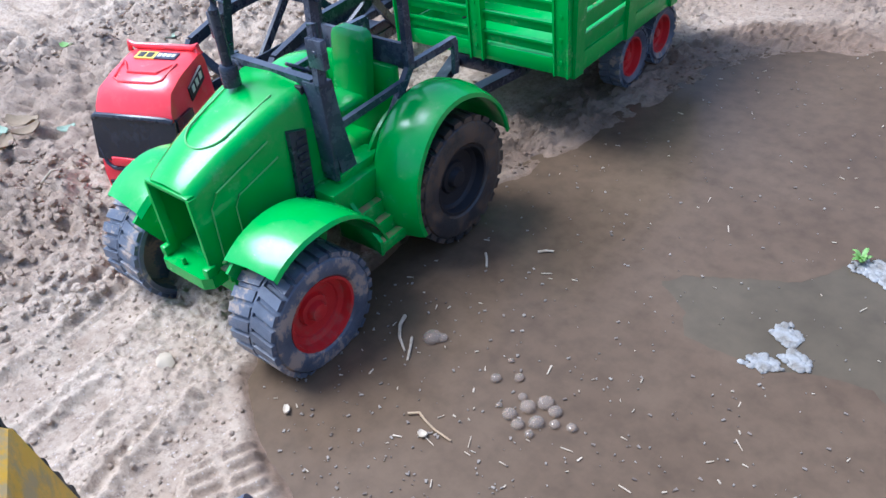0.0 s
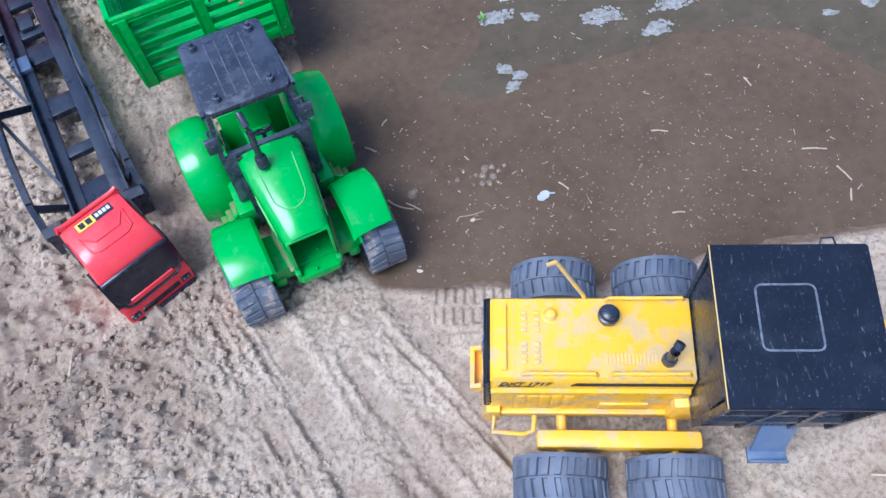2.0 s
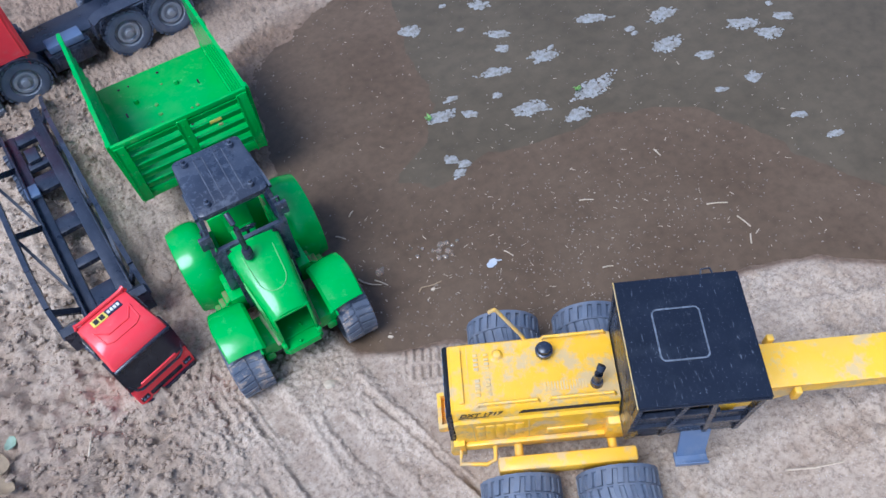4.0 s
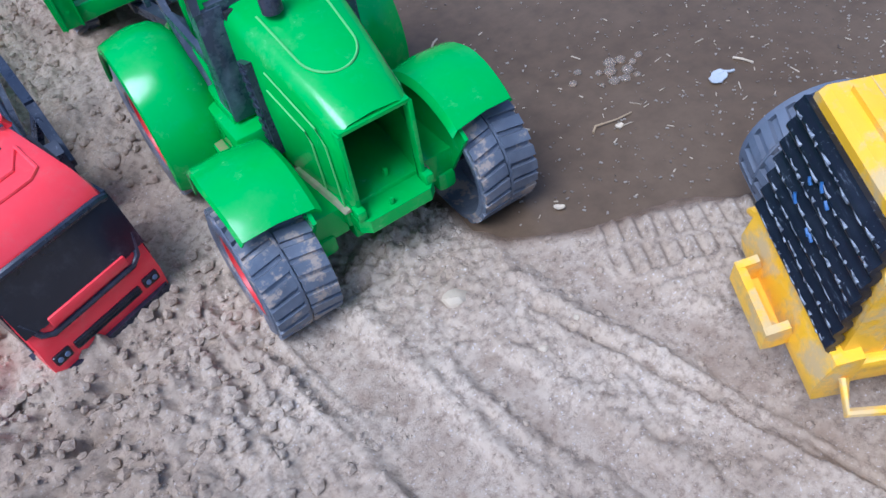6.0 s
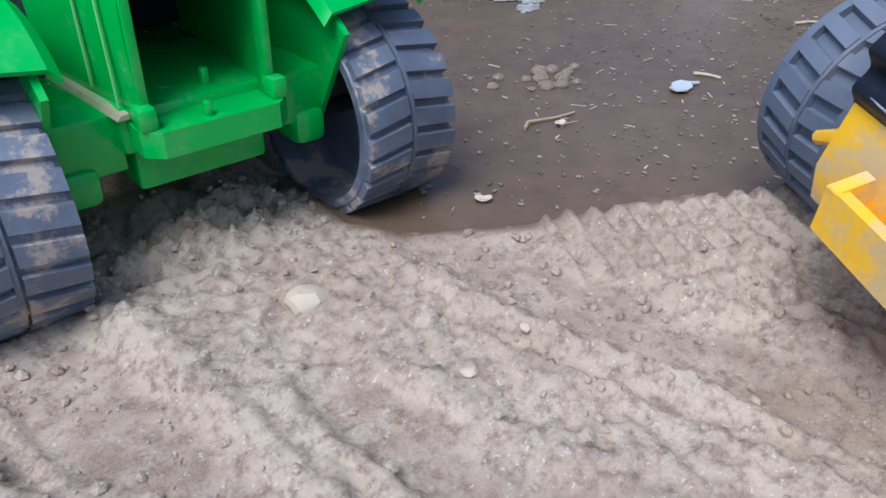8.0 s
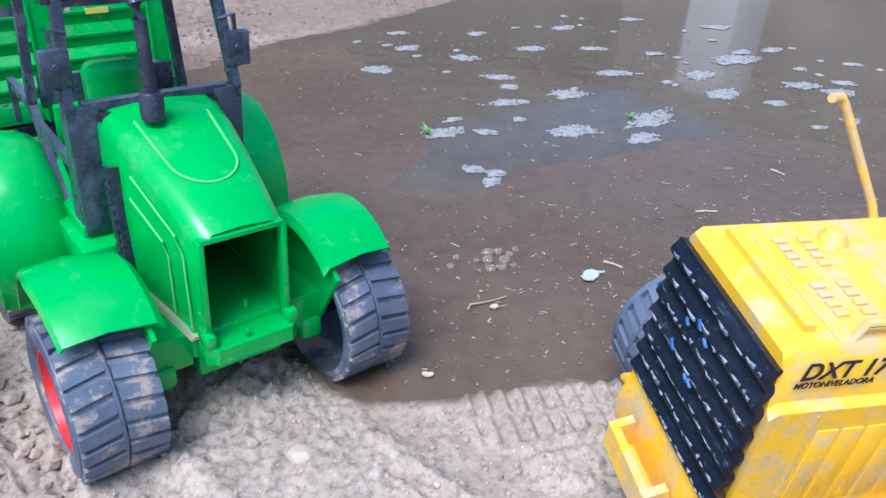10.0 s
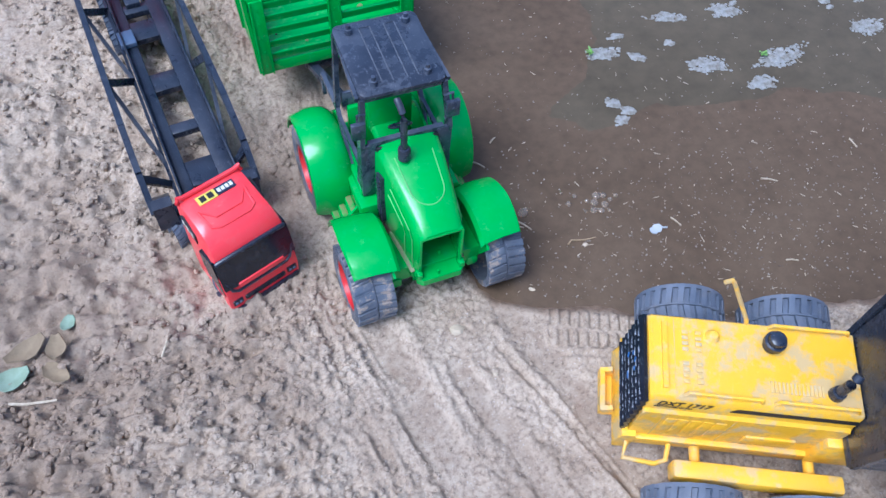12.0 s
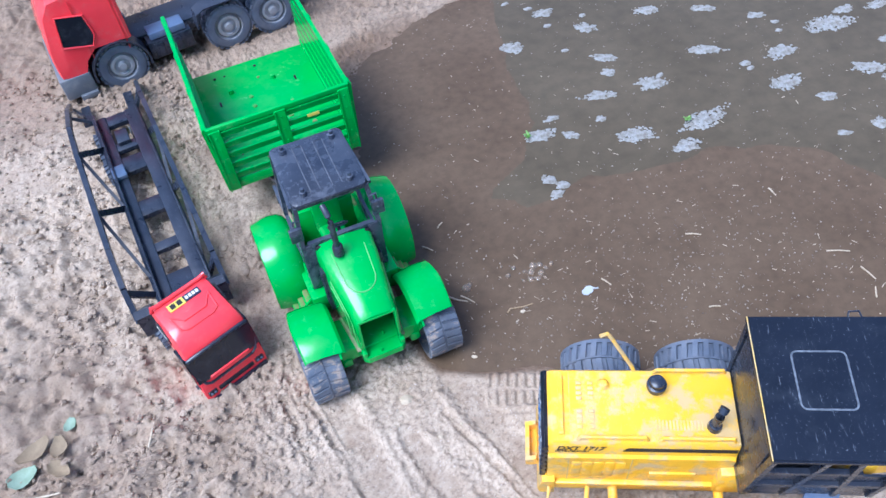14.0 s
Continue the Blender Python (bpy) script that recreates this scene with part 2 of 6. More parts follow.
def wheel(parent, x, y, z, r, w, side, rim_mat, tyre_mat, lugs=22, rows=2, axis="x", rim_share=0.6, hollow=True, rib=True, lug=0.0014, hub="dish", spin=0.0, shoulder=0.0, gap=0.40):
    """A wheel with its outer face towards side (+1 or -1) along the axis: a hub dish that carries a lugged tyre."""
    def along(a):
        return side * a
    rr = rim_share * r
    core = r - lug
    bm = mesh()
    prof = [(core - 0.004, along(-w / 2)), (core - 0.0012, along(-w / 2)), (core, along(-w / 2 + 0.0015)), (core, along(w / 2 - 0.004)), (core - 0.002, along(w / 2 - 0.001)),
            (0.82 * r, along(w / 2)), (rr + 0.002, along(w / 2 - 0.001)), (rr, along(w / 2 - 0.003)), (rr, along(w / 2 - 0.009)), (core - 0.004, along(w / 2 - 0.009))]
    lathe(bm, prof, 44, axis, (x, y, z))
    for row in range(rows):
        lo = -w / 2 + 0.0006 + row * (w / rows)
        hi = lo + w / rows - (0.0022 if rib else 0.0012)
        for k in range(lugs):
            a = 2 * math.pi * (k + 0.5 * (row % 2)) / lugs + spin
            da = gap * 2 * math.pi / lugs
            skew = (0.35 if row % 2 else -0.35) * da
            ring = []
            for (aa, t, rad) in ((-1, lo, core - 0.001), (1, lo, core - 0.001), (1, hi, core - 0.001), (-1, hi, core - 0.001), (-0.8, lo, r), (0.8, lo, r), (0.8, hi, r), (-0.8, hi, r)):
                ang = a + aa * da + (skew if t == hi else -skew)
                c, s = rad * math.cos(ang), rad * math.sin(ang)
                ring.append((x + along(t), y + c, z + s) if axis == "x" else (x + s, y + along(t), z + c))
            vs = [bm.verts.new(p) for p in ring]
            for q in ((4, 5, 6, 7), (0, 1, 5, 4), (1, 2, 6, 5), (2, 3, 7, 6), (3, 0, 4, 7)):
                bm.faces.new([vs[i] for i in q])
    for e in ((-1, 1) if shoulder else ()):
        a0 = e * (w / 2 - shoulder) + (-0.0004 * e)
        lathe(bm, [(core - 0.001, along(e * (w / 2 - 0.0004))), (r - 0.0001, along(e * (w / 2 - 0.0008))), (r - 0.0001, along(a0)), (core - 0.001, along(a0))], 44, axis, (x, y, z))
    lathe(bm, [(0.001, along(w / 2 - 0.0150)), (core - 0.003, along(w / 2 - 0.0150)), (core - 0.003, along(w / 2 - 0.0160)), (0.001, along(w / 2 - 0.0160))], 44, axis, (x, y, z))
    if rib:
        lathe(bm, [(core - 0.001, along(-0.0011)), (r - 0.0004, along(-0.0007)), (r - 0.0004, along(0.0007)), (core - 0.001, along(0.0011))], 44, axis, (x, y, z))
    hb = mesh()
    if hub == "dish":
        hp = [(0.0, along(w / 2 - 0.0045)), (0.13 * r, along(w / 2 - 0.005)), (0.17 * r, along(w / 2 - 0.0085)), (0.24 * r, along(w / 2 - 0.009)), (0.27 * r, along(w / 2 - 0.0115)), (0.40 * r, along(w / 2 - 0.0125)), (0.45 * r, along(w / 2 - 0.0085)), (rr * 0.90, along(w / 2 - 0.0075)), (rr * 0.95, along(w / 2 - 0.0022)),
              (rr + 0.0005, along(w / 2 - 0.002)), (rr + 0.0005, along(w / 2 - 0.008)), (0.0, along(w / 2 - 0.014))]
    else:
        hp = [(0.0, along(w / 2 + 0.001)), (0.14 * r, along(w / 2 + 0.0005)), (0.18 * r, along(w / 2 - 0.004)), (0.30 * r, along(w / 2 - 0.005)), (0.34 * r, along(w / 2 - 0.002)), (0.44 * r, along(w / 2 - 0.002)), (rr * 0.92, along(w / 2 - 0.007)),
              (rr + 0.0005, along(w / 2 - 0.001)), (rr + 0.0005, along(w / 2 - 0.009)), (0.0, along(w / 2 - 0.012))]
    lathe(hb, hp, 32, axis, (x, y, z))
    wh = part("wheel", hb, rim_mat, parent)
    part("tyre", bm, tyre_mat, wh)
    return wh


def arc(cy, cz, r, a0, a1, n):
    """Points (y, z) on an arc; degrees from +y upwards."""
    return [(cy + r * math.cos(radians(a0 + (a1 - a0) * k / (n - 1))), cz + r * math.sin(radians(a0 + (a1 - a0) * k / (n - 1)))) for k in range(n)]


# ---- ground and water ----
SHORE = [(1.75, 1.25), (1.3, 1.0), (0.90, 0.78), (0.60, 0.66), (0.49, 0.63), (0.44, 0.61), (0.31, 0.585), (0.24, 0.565), (0.19, 0.535), (0.145, 0.505), (0.118, 0.45), (0.105, 0.41),
         (0.088, 0.36), (0.080, 0.30), (0.070, 0.25), (0.058, 0.22), (0.052, 0.17), (0.045, 0.12), (0.042, 0.05), (0.044, 0.0), (0.052, -0.016), (0.075, -0.030), (0.092, -0.042),
         (0.115, -0.050), (0.146, -0.062), (0.18, -0.085), (0.22, -0.105), (0.30, -0.120), (0.36, -0.130), (0.40, -0.145), (0.46, -0.162), (0.53, -0.188), (0.57, -0.225), (0.66, -0.30), (0.85, -0.42), (1.2, -0.55), (1.75, -0.5)]


def lattice(ix, iy, seed):
    h = (ix.astype(np.int64) * 374761393 + iy.astype(np.int64) * 668265263 + seed * 1442695041) & 0xFFFFFFFF
    h = ((h ^ (h >> 13)) * 1274126177) & 0xFFFFFFFF
    return ((h ^ (h >> 16)) & 0xFFFF) / 65535.0


def value_noise(x, y, seed):
    ix, iy = np.floor(x), np.floor(y)
    fx, fy = x - ix, y - iy
    fx, fy = fx * fx * (3 - 2 * fx), fy * fy * (3 - 2 * fy)
    a, b, c, d = lattice(ix, iy, seed), lattice(ix + 1, iy, seed), lattice(ix, iy + 1, seed), lattice(ix + 1, iy + 1, seed)
    return (a * (1 - fx) + b * fx) * (1 - fy) + (c * (1 - fx) + d * fx) * fy


def fbm(x, y, scale, octaves, seed, gain=0.5):
    total, amp, norm = 0.0, 1.0, 0.0
    for k in range(octaves):
        total = total + amp * value_noise(x * scale * 2**k + 17.3 * k, y * scale * 2**k - 9.1 * k, seed + k)
        norm += amp
        amp *= gain
    return total / norm


def shore_distance(x, y):
    """Distance to the shore, positive on land."""
    best = np.full(x.shape, 1e9)
    inside = np.zeros(x.shape, bool)
    pts = SHORE + SHORE[:1]
    for (ax, ay), (bx, by) in zip(pts, pts[1:]):
        dx, dy = bx - ax, by - ay
        t = np.clip(((x - ax) * dx + (y - ay) * dy) / (dx * dx + dy * dy), 0, 1)
        best = np.minimum(best, np.hypot(x - ax - t * dx, y - ay - t * dy))
        cross = (ay > y) != (by > y)
        inside ^= cross & (x < (bx - ax) * (y - ay) / (by - ay + 1e-12) + ax)
    return np.where(inside, -best, best)


def groove(x, y, ax, ay, bx, by, width, depth, tread=0.0):
    """A wheel rut from a to b with raised rims and, if asked, the bars that a tread leaves."""
    dx, dy = bx - ax, by - ay
    size = math.hypot(dx, dy)
    t = ((x - ax) * dx + (y - ay) * dy) / size
    s = ((x - ax) * dy - (y - ay) * dx) / size
    s = s + 0.012 * (fbm(x, y, 16.0, 3, 77) - 0.5)
    depth = depth * np.clip(2.2 * fbm(x, y, 13.0, 2, 91) - 0.45, 0.15, 1.0)
    ends = np.clip(t / 0.02, 0, 1) * np.clip((size - t) / 0.03, 0, 1)
    q = np.abs(s) / width
    cut = -depth * np.exp(-(q / 0.95) ** 4)
    rim = 0.40 * depth * np.exp(-((q - 1.45) / 0.33) ** 2)
    bars = tread * (np.sin(t * 2 * np.pi / 0.0078 + np.sign(s) * 0.9) > 0.1) * (q < 0.95)
    return ends * (cut + rim + bars)


def bank_zone(x, y, d):
    """The soggy strip of clods between the trailers and the water."""
    return np.clip((0.085 - d) / 0.03, 0, 1) * np.clip((y - 0.13) / 0.06, 0, 1) * np.clip((0.66 - y) / 0.1, 0, 1) * (x > -0.14) * np.clip((0.45 - x) / 0.1, 0, 1)


def damp_and_far_shade(x, y):
    """How dark the soil is: soaked on the low bank, a narrow ragged wet hem elsewhere, painted shade on the far side.
    """
    d = shore_distance(x, y)
    ragged = 0.6 + 0.9 * fbm(x, y, 24.0, 4, 61)
    hem = np.clip((0.011 * ragged - d) / 0.008, 0, 1)
    patch = 0.55 * np.clip(fbm(x, y, 5.0, 4, 71) * 4.0 - 2.2 + 0.5 * np.clip((-0.12 - x) / 0.2, 0, 1), 0, 1)
    # shade over the far ground, painted in with the wet soil's colour
    patch = np.maximum(patch, 0.75 * np.clip((y - 0.42 + 0.25 * (fbm(x, y, 1.7, 4, 97) - 0.5)) / 0.22, 0, 1) * np.clip((2.6 - np.hypot(x - 0.6, y - 0.9)) / 1.4, 0, 1) * np.clip((d + 0.01) / 0.02, 0, 1))
    return np.clip(np.maximum(np.maximum(hem, bank_zone(x, y, d) * np.clip(ragged - 0.12, 0, 1)), patch), 0, 1)


def band(x, y, ax, ay, bx, by, half):
    """Along and across a straight strip from a to b, and a soft mask of it."""
    dx, dy = bx - ax, by - ay
    size = math.hypot(dx, dy)
    t = ((x - ax) * dx + (y - ay) * dy) / size
    q = ((x - ax) * dy - (y - ay) * dx) / size + 0.005 * (fbm(x, y, 40.0, 3, 83) - 0.5)
    m = np.clip((half - np.abs(q)) / 0.003, 0, 1) * np.clip(t / 0.004, 0, 1) * np.clip((size - t) / 0.02, 0, 1)
    return t, q, m


TRACKS = ((-0.062, 0.00, -0.012, -0.36, 0.0175), (0.056, -0.015, 0.122, -0.36, 0.0165), (-0.006, -0.060, 0.050, -0.34, 0.010))


def pressed(x, y):
    """Where wheels have rolled the sand flat."""
    return np.maximum.reduce([band(x, y, *tr)[2] for tr in TRACKS])


def land_height(x, y):
    d = shore_distance(x, y)
    d = d + (0.014 + 0.016 * np.clip((y - 0.12) / 0.08, 0, 1)) * (fbm(x, y, 30.0, 4, 5) - 0.5) * np.clip(1.0 - np.abs(d) * 3.0, 0.2, 1)
    bank = 0.010 + 0.050 * np.clip((y - 0.10) / 0.08, 0, 1) * np.clip((0.62 - y) / 0.08, 0, 1)
    up = np.where(d > 0, 0.0045 * (1 - np.exp(-np.maximum(d, 0) / bank)) + 0.012 * np.clip((d - 0.10) / 0.5, 0, 1), np.maximum(0.30 * d, -0.035))
    land = np.clip(d / 0.02, 0, 1)
    up = up * (1 - 0.55 * (bank > 0.03) * np.exp(-np.maximum(d, 0) / 0.09))
    h = up + land * 0.008 * (fbm(x, y, 7.0, 3, 11) - 0.5)
    # loose crumbly soil, denser away from the wheel tracks
    loose = np.clip(fbm(x, y, 9.0, 3, 31) * 2.6 - 0.75, 0, 1)
    path_zone = np.exp(-(((x - 0.02) + 0.45 * (y + 0.15)) / 0.11) ** 2) * (y < 0.0)
    loose = np.clip(np.maximum(loose, np.clip((-0.06 - x) / 0.12, 0, 0.9) * (y < 0.45)) * (1 - 0.8 * path_zone) + 0.13, 0, 1)
    soggy = bank_zone(x, y, d)
    loose = np.maximum(loose, 0.85 * soggy)
    clods = 0.5 * np.abs(fbm(x, y, 46.0, 4, 41, 0.6) - 0.5) + 0.9 * (0.62 - fbm(x, y, 58.0, 5, 43, 0.62))
    fine = 0.38 + 1.3 * (fbm(x, y, 210.0, 3, 51, 0.65) - 0.5)
    calm = 1 - 0.72 * pressed(x, y)
    h = h + land * calm * (loose * ((0.0240 + 0.012 * np.clip((-0.05 - x) / 0.1, 0, 1)) * (0.25 - clods)) + (0.30 + 0.70 * loose) * 0.0075 * (0.38 - fine))
    # ruts left by the wheels
    for ax, ay, bx, by, w, dp, tr in ((-0.062, 0.00, -0.012, -0.36, 0.0165, 0.0085, 0.0005), (0.056, -0.015, 0.122, -0.36, 0.0150, 0.0070, 0.0006), (-0.006, -0.060, 0.050, -0.34, 0.0095, 0.0050, 0.0), (-0.084, 0.01, -0.032, -0.28, 0.0040, 0.0042, 0.0), (-0.108, 0.03, -0.070, -0.26, 0.0050, 0.0050, 0.0),
                                       (0.032, -0.050, 0.090, -0.26, 0.0042, 0.0040, 0.0), (-0.175, 0.02, -0.150, -0.20, 0.008, 0.0048, 0.0),
                                      (0.60, -0.36, 0.22, -0.335, 0.018, 0.0045, 0.0012), (0.60, -0.255, 0.34, -0.165, 0.016, 0.003, 0.0), (-0.02, 0.62, -0.30, 0.60, 0.016, 0.004, 0.0)):
        h = h + land * groove(x, y, ax, ay, bx, by, w, dp, tr)
    # the print of a lugged tyre beside the water
    t, q, m = band(x, y, 0.079, -0.060, 0.200, -0.118, 0.0195)
    bars = np.clip(1.6 * np.sin(t * 2 * np.pi / 0.0088 + 0.5 * np.sign(q)), -1, 1)
    print_z = 0.0050 + 0.0019 * bars * (np.abs(q) > 0.0025) + 0.0014 * (fbm(x, y, 60.0, 4, 87) - 0.5)
    h = h * (1 - m) + print_z * m
    wall = np.exp(-((np.abs(q) - 0.0215) / 0.0022) ** 2) * (t > 0.0) * (t < 0.11) * (q > 0)
    h = h + 0.0022 * wall * land
    return np.where(d > 0.012, np.maximum(h, 0.0012 + 0.1 * h), h)


def axis_lines(fine, mid, far, a_fine, b_fine, a_mid, b_mid):
    lines = list(np.arange(a_fine, b_fine, fine)) + list(np.arange(a_mid, a_fine, mid)) + list(np.arange(b_fine, b_mid + mid, mid))
    step, p = mid, b_mid + mid
    while p < far:
        step *= 1.35
        p += step
        lines.append(p)
    step, p = mid, a_mid
    while p > -far:
        step *= 1.35
        p -= step
        lines.append(p)
    return np.array(sorted(set(np.round(lines, 6))))


def build_ground():
    xs = axis_lines(0.0014, 0.0034, 60.0, -0.15, 0.20, -0.60, 0.75)
    ys = axis_lines(0.0014, 0.0034, 60.0, -0.26, 0.03, -0.60, 1.00)
    gx, gy = np.meshgrid(xs, ys)
    gz = land_height(gx.ravel(), gy.ravel())
    nx, ny = len(xs), len(ys)
    co = np.stack([gx.ravel(), gy.ravel(), gz], 1)
    i = np.arange((nx - 1) * (ny - 1))
    a = (i // (nx - 1)) * nx + i % (nx - 1)
    quads = np.stack([a, a + 1, a + nx + 1, a + nx], 1)
    me = bpy.data.meshes.new("ground")
    me.vertices.add(len(co))
    me.vertices.foreach_set("co", co.ravel())
    me.loops.add(quads.size)
    me.loops.foreach_set("vertex_index", quads.ravel().astype(np.int32))
    me.polygons.add(len(quads))
    me.polygons.foreach_set("loop_start", (np.arange(len(quads)) * 4).astype(np.int32))
    me.polygons.foreach_set("loop_total", np.full(len(quads), 4, np.int32))
    me.polygons.foreach_set("use_smooth", np.ones(len(quads), bool))
    me.update()
    me.validate()
    me.attributes.new("damp_shade", "FLOAT", "POINT").data.foreach_set("value", damp_and_far_shade(co[:, 0], co[:, 1]).astype(np.float32))
    return me


def sand_material():
    m = bpy.data.materials.new("damp_shaded_sand")
    m.use_nodes = True
    n, l = m.node_tree.nodes, m.node_tree.links
    p = n["Principled BSDF"]
    g = n.new("ShaderNodeNewGeometry")
    sep = n.new("ShaderNodeSeparateXYZ")
    l.new(g.outputs["Position"], sep.inputs[0])

    def tex(sc, detail=8.0, r=0.65):
        k = n.new("ShaderNodeTexNoise")
        k.inputs["Scale"].default_value, k.inputs["Detail"].default_value, k.inputs["Roughness"].default_value = sc, detail, r
        l.new(g.outputs["Position"], k.inputs["Vector"])
        return k.outputs["Fac"]

    def rng(src, a, b, c=0.0, d=1.0):
        k = n.new("ShaderNodeMapRange")
        k.interpolation_type = "SMOOTHSTEP"
        for key, v in zip(("From Min", "From Max", "To Min", "To Max"), (a, b, c, d)):
            k.inputs[key].default_value = v
        l.new(src, k.inputs["Value"])
        return k.outputs["Result"]

    def mix(fac, a, b):
        k = n.new("ShaderNodeMix")
        k.data_type = "RGBA"
        l.new(fac, k.inputs["Factor"])
        for sock, v in ((k.inputs["A"], a), (k.inputs["B"], b)):
            if isinstance(v, tuple):
                sock.default_value = (*v, 1)
            else:
                l.new(v, sock)
        return k.outputs["Result"]

    col = mix(rng(tex(14.0), 0.3, 0.7), (0.56, 0.452, 0.338), (0.42, 0.322, 0.230))
    col = mix(rng(tex(230.0, 5.0, 0.75), 0.42, 0.70), col, (0.25, 0.185, 0.135))
    col = mix(rng(tex(620.0, 2.0), 0.62, 0.72), col, (0.60, 0.53, 0.46))
    # wet near the water line, with a ragged edge
    k = n.new("ShaderNodeMath")
    k.operation = "MULTIPLY_ADD"
    l.new(tex(45.0), k.inputs[0])
    k.inputs[1].default_value = -0.007
    l.new(sep.outputs["Z"], k.inputs[2])
    low = rng(k.outputs[0], -0.0050, -0.0012, 1.0, 0.0)
    at = n.new("ShaderNodeAttribute")
    at.attribute_name = "damp_shade"
    mx = n.new("ShaderNodeMath")
    mx.operation = "MAXIMUM"
    l.new(low, mx.inputs[0])
    l.new(at.outputs["Fac"], mx.inputs[1])
    wet = mx.outputs[0]
    # one dark colour serves the wet soil and the painted far shade
    col = mix(wet, col, mix(rng(tex(90.0), 0.35, 0.65), (0.155, 0.102, 0.064), (0.26, 0.175, 0.115)))
    l.new(col, p.inputs["Base Color"])
    l.new(rng(wet, 0.0, 1.0, 0.95, 0.5), p.inputs["Roughness"])
    p.inputs["Specular IOR Level"].default_value = 0.25
    b = n.new("ShaderNodeBump")
    b.inputs["Strength"].default_value, b.inputs["Distance"].default_value = 0.9, 0.0012
    l.new(tex(420.0, 10.0, 0.75), b.inputs["Height"])
    l.new(b.outputs[0], p.inputs["Normal"])
    return m


SAND = sand_material()
ground_mesh = build_ground()
ground_mesh.materials.append(SAND)
ground = tagged(new("ground", ground_mesh), "pale grey-brown loose sand with wheel ruts, wet edges and painted far shade", "sand", kind="structure")


def water_material(name, a, b, rough, ripple, scale):
    m = bpy.data.materials.new(name)
    m.use_nodes = True
    n, l = m.node_tree.nodes, m.node_tree.links
    p = n["Principled BSDF"]
    g = n.new("ShaderNodeNewGeometry")
    tex = []
    for sc, det in ((scale, 8.0), (scale * 9, 6.0), (60.0, 3.0)):
        k = n.new("ShaderNodeTexNoise")
        k.inputs["Scale"].default_value, k.inputs["Detail"].default_value, k.inputs["Roughness"].default_value = sc, det, 0.6
        l.new(g.outputs["Position"], k.inputs["Vector"])
        tex.append(k.outputs["Fac"])
    r = n.new("ShaderNodeMapRange")
    r.interpolation_type = "SMOOTHSTEP"
    r.inputs["From Min"].default_value, r.inputs["From Max"].default_value = 0.34, 0.68
    l.new(tex[0], r.inputs["Value"])
    k = n.new("ShaderNodeMix")
    k.data_type = "RGBA"
    k.inputs["A"].default_value, k.inputs["B"].default_value = (*a, 1), (*b, 1)
    l.new(r.outputs[0], k.inputs["Factor"])
    k2 = n.new("ShaderNodeMix")
    k2.data_type, k2.blend_type = "RGBA", "MULTIPLY"
    k2.inputs["Factor"].default_value = 0.22
    l.new(k.outputs["Result"], k2.inputs["A"])
    r2 = n.new("ShaderNodeMapRange")
    r2.inputs["From Min"].default_value, r2.inputs["From Max"].default_value = 0.3, 0.6
    l.new(tex[1], r2.inputs["Value"])
    l.new(r2.outputs[0], k2.inputs["B"])
    l.new(k2.outputs["Result"], p.inputs["Base Color"])
    p.inputs["Roughness"].default_value = rough
    p.inputs["IOR"].default_value = 1.33
    bmp = n.new("ShaderNodeBump")
    bmp.inputs["Strength"].default_value, bmp.inputs["Distance"].default_value = ripple, 0.001
    l.new(tex[2], bmp.inputs["Height"])
    l.new(bmp.outputs[0], p.inputs["Normal"])
    return m


MURKY = water_material("murky_water", (0.102, 0.079, 0.049), (0.126, 0.098, 0.062), 0.07, 0.04, 5.0)
SILT = water_material("silty_film", (0.115, 0.077, 0.047), (0.143, 0.098, 0.061), 0.24, 0.12, 9.0)
MURKY.node_tree.nodes["Principled BSDF"].inputs["Specular IOR Level"].default_value = 0.38
SILT.node_tree.nodes["Principled BSDF"].inputs["Specular IOR Level"].default_value = 0.32


def jagged(points, step, size, seed):
    rnd = random.Random(seed)
    out = []
    for (ax, ay), (bx, by) in zip(points, points[1:]):
        k = max(1, int(math.hypot(bx - ax, by - ay) / step))
        for i in range(k):
            t = i / k
            out.append((ax + (bx - ax) * t + rnd.uniform(-size, size), ay + (by - ay) * t + rnd.uniform(-size, size)))
    return out + [points[-1]]


bm = mesh()
bm.faces.new([bm.verts.new((x, y, 0.0)) for x, y in ((-0.15, -0.75), (1.9, -0.75), (1.9, 1.4), (-0.15, 1.4))])
tagged(part("water", bm, MURKY, smooth=0), "still murky grey-brown puddle water with sky sheen", "water", kind="structure")

FILM = [(0.395, 0.62), (0.383, 0.564), (0.362, 0.473), (0.335, 0.396), (0.314, 0.295), (0.295, 0.254), (0.262, 0.222), (0.24, 0.2), (0.213, 0.186), (0.204, 0.175), (0.218, 0.158), (0.226, 0.143), (0.25, 0.146), (0.278, 0.142), (0.30, 0.147),
        (0.323, 0.154), (0.36, 0.142), (0.408, 0.126), (0.45, 0.128), (0.494, 0.12), (0.549, 0.095), (0.585, 0.067), (0.608, 0.017), (0.616, -0.02), (0.64, -0.12), (0.70, -0.22), (0.85, -0.45)]
bm = mesh()
edge = jagged(jagged(FILM, 0.018, 0.006, 8), 0.004, 0.0011, 3)
ring = edge + [(0.6, -0.40), (0.05, -0.30), (-0.08, -0.05), (-0.08, 0.35), (0.0, 0.62)]
bm.faces.new([bm.verts.new((x, y, 0.00015)) for x, y in ring])
bmesh.ops.triangulate(bm, faces=list(bm.faces), ngon_method="EAR_CLIP")
tagged(part("silt_film", bm, SILT, smooth=0), "matt brown film of fine silt lying on puddle water", "silt", kind="structure")


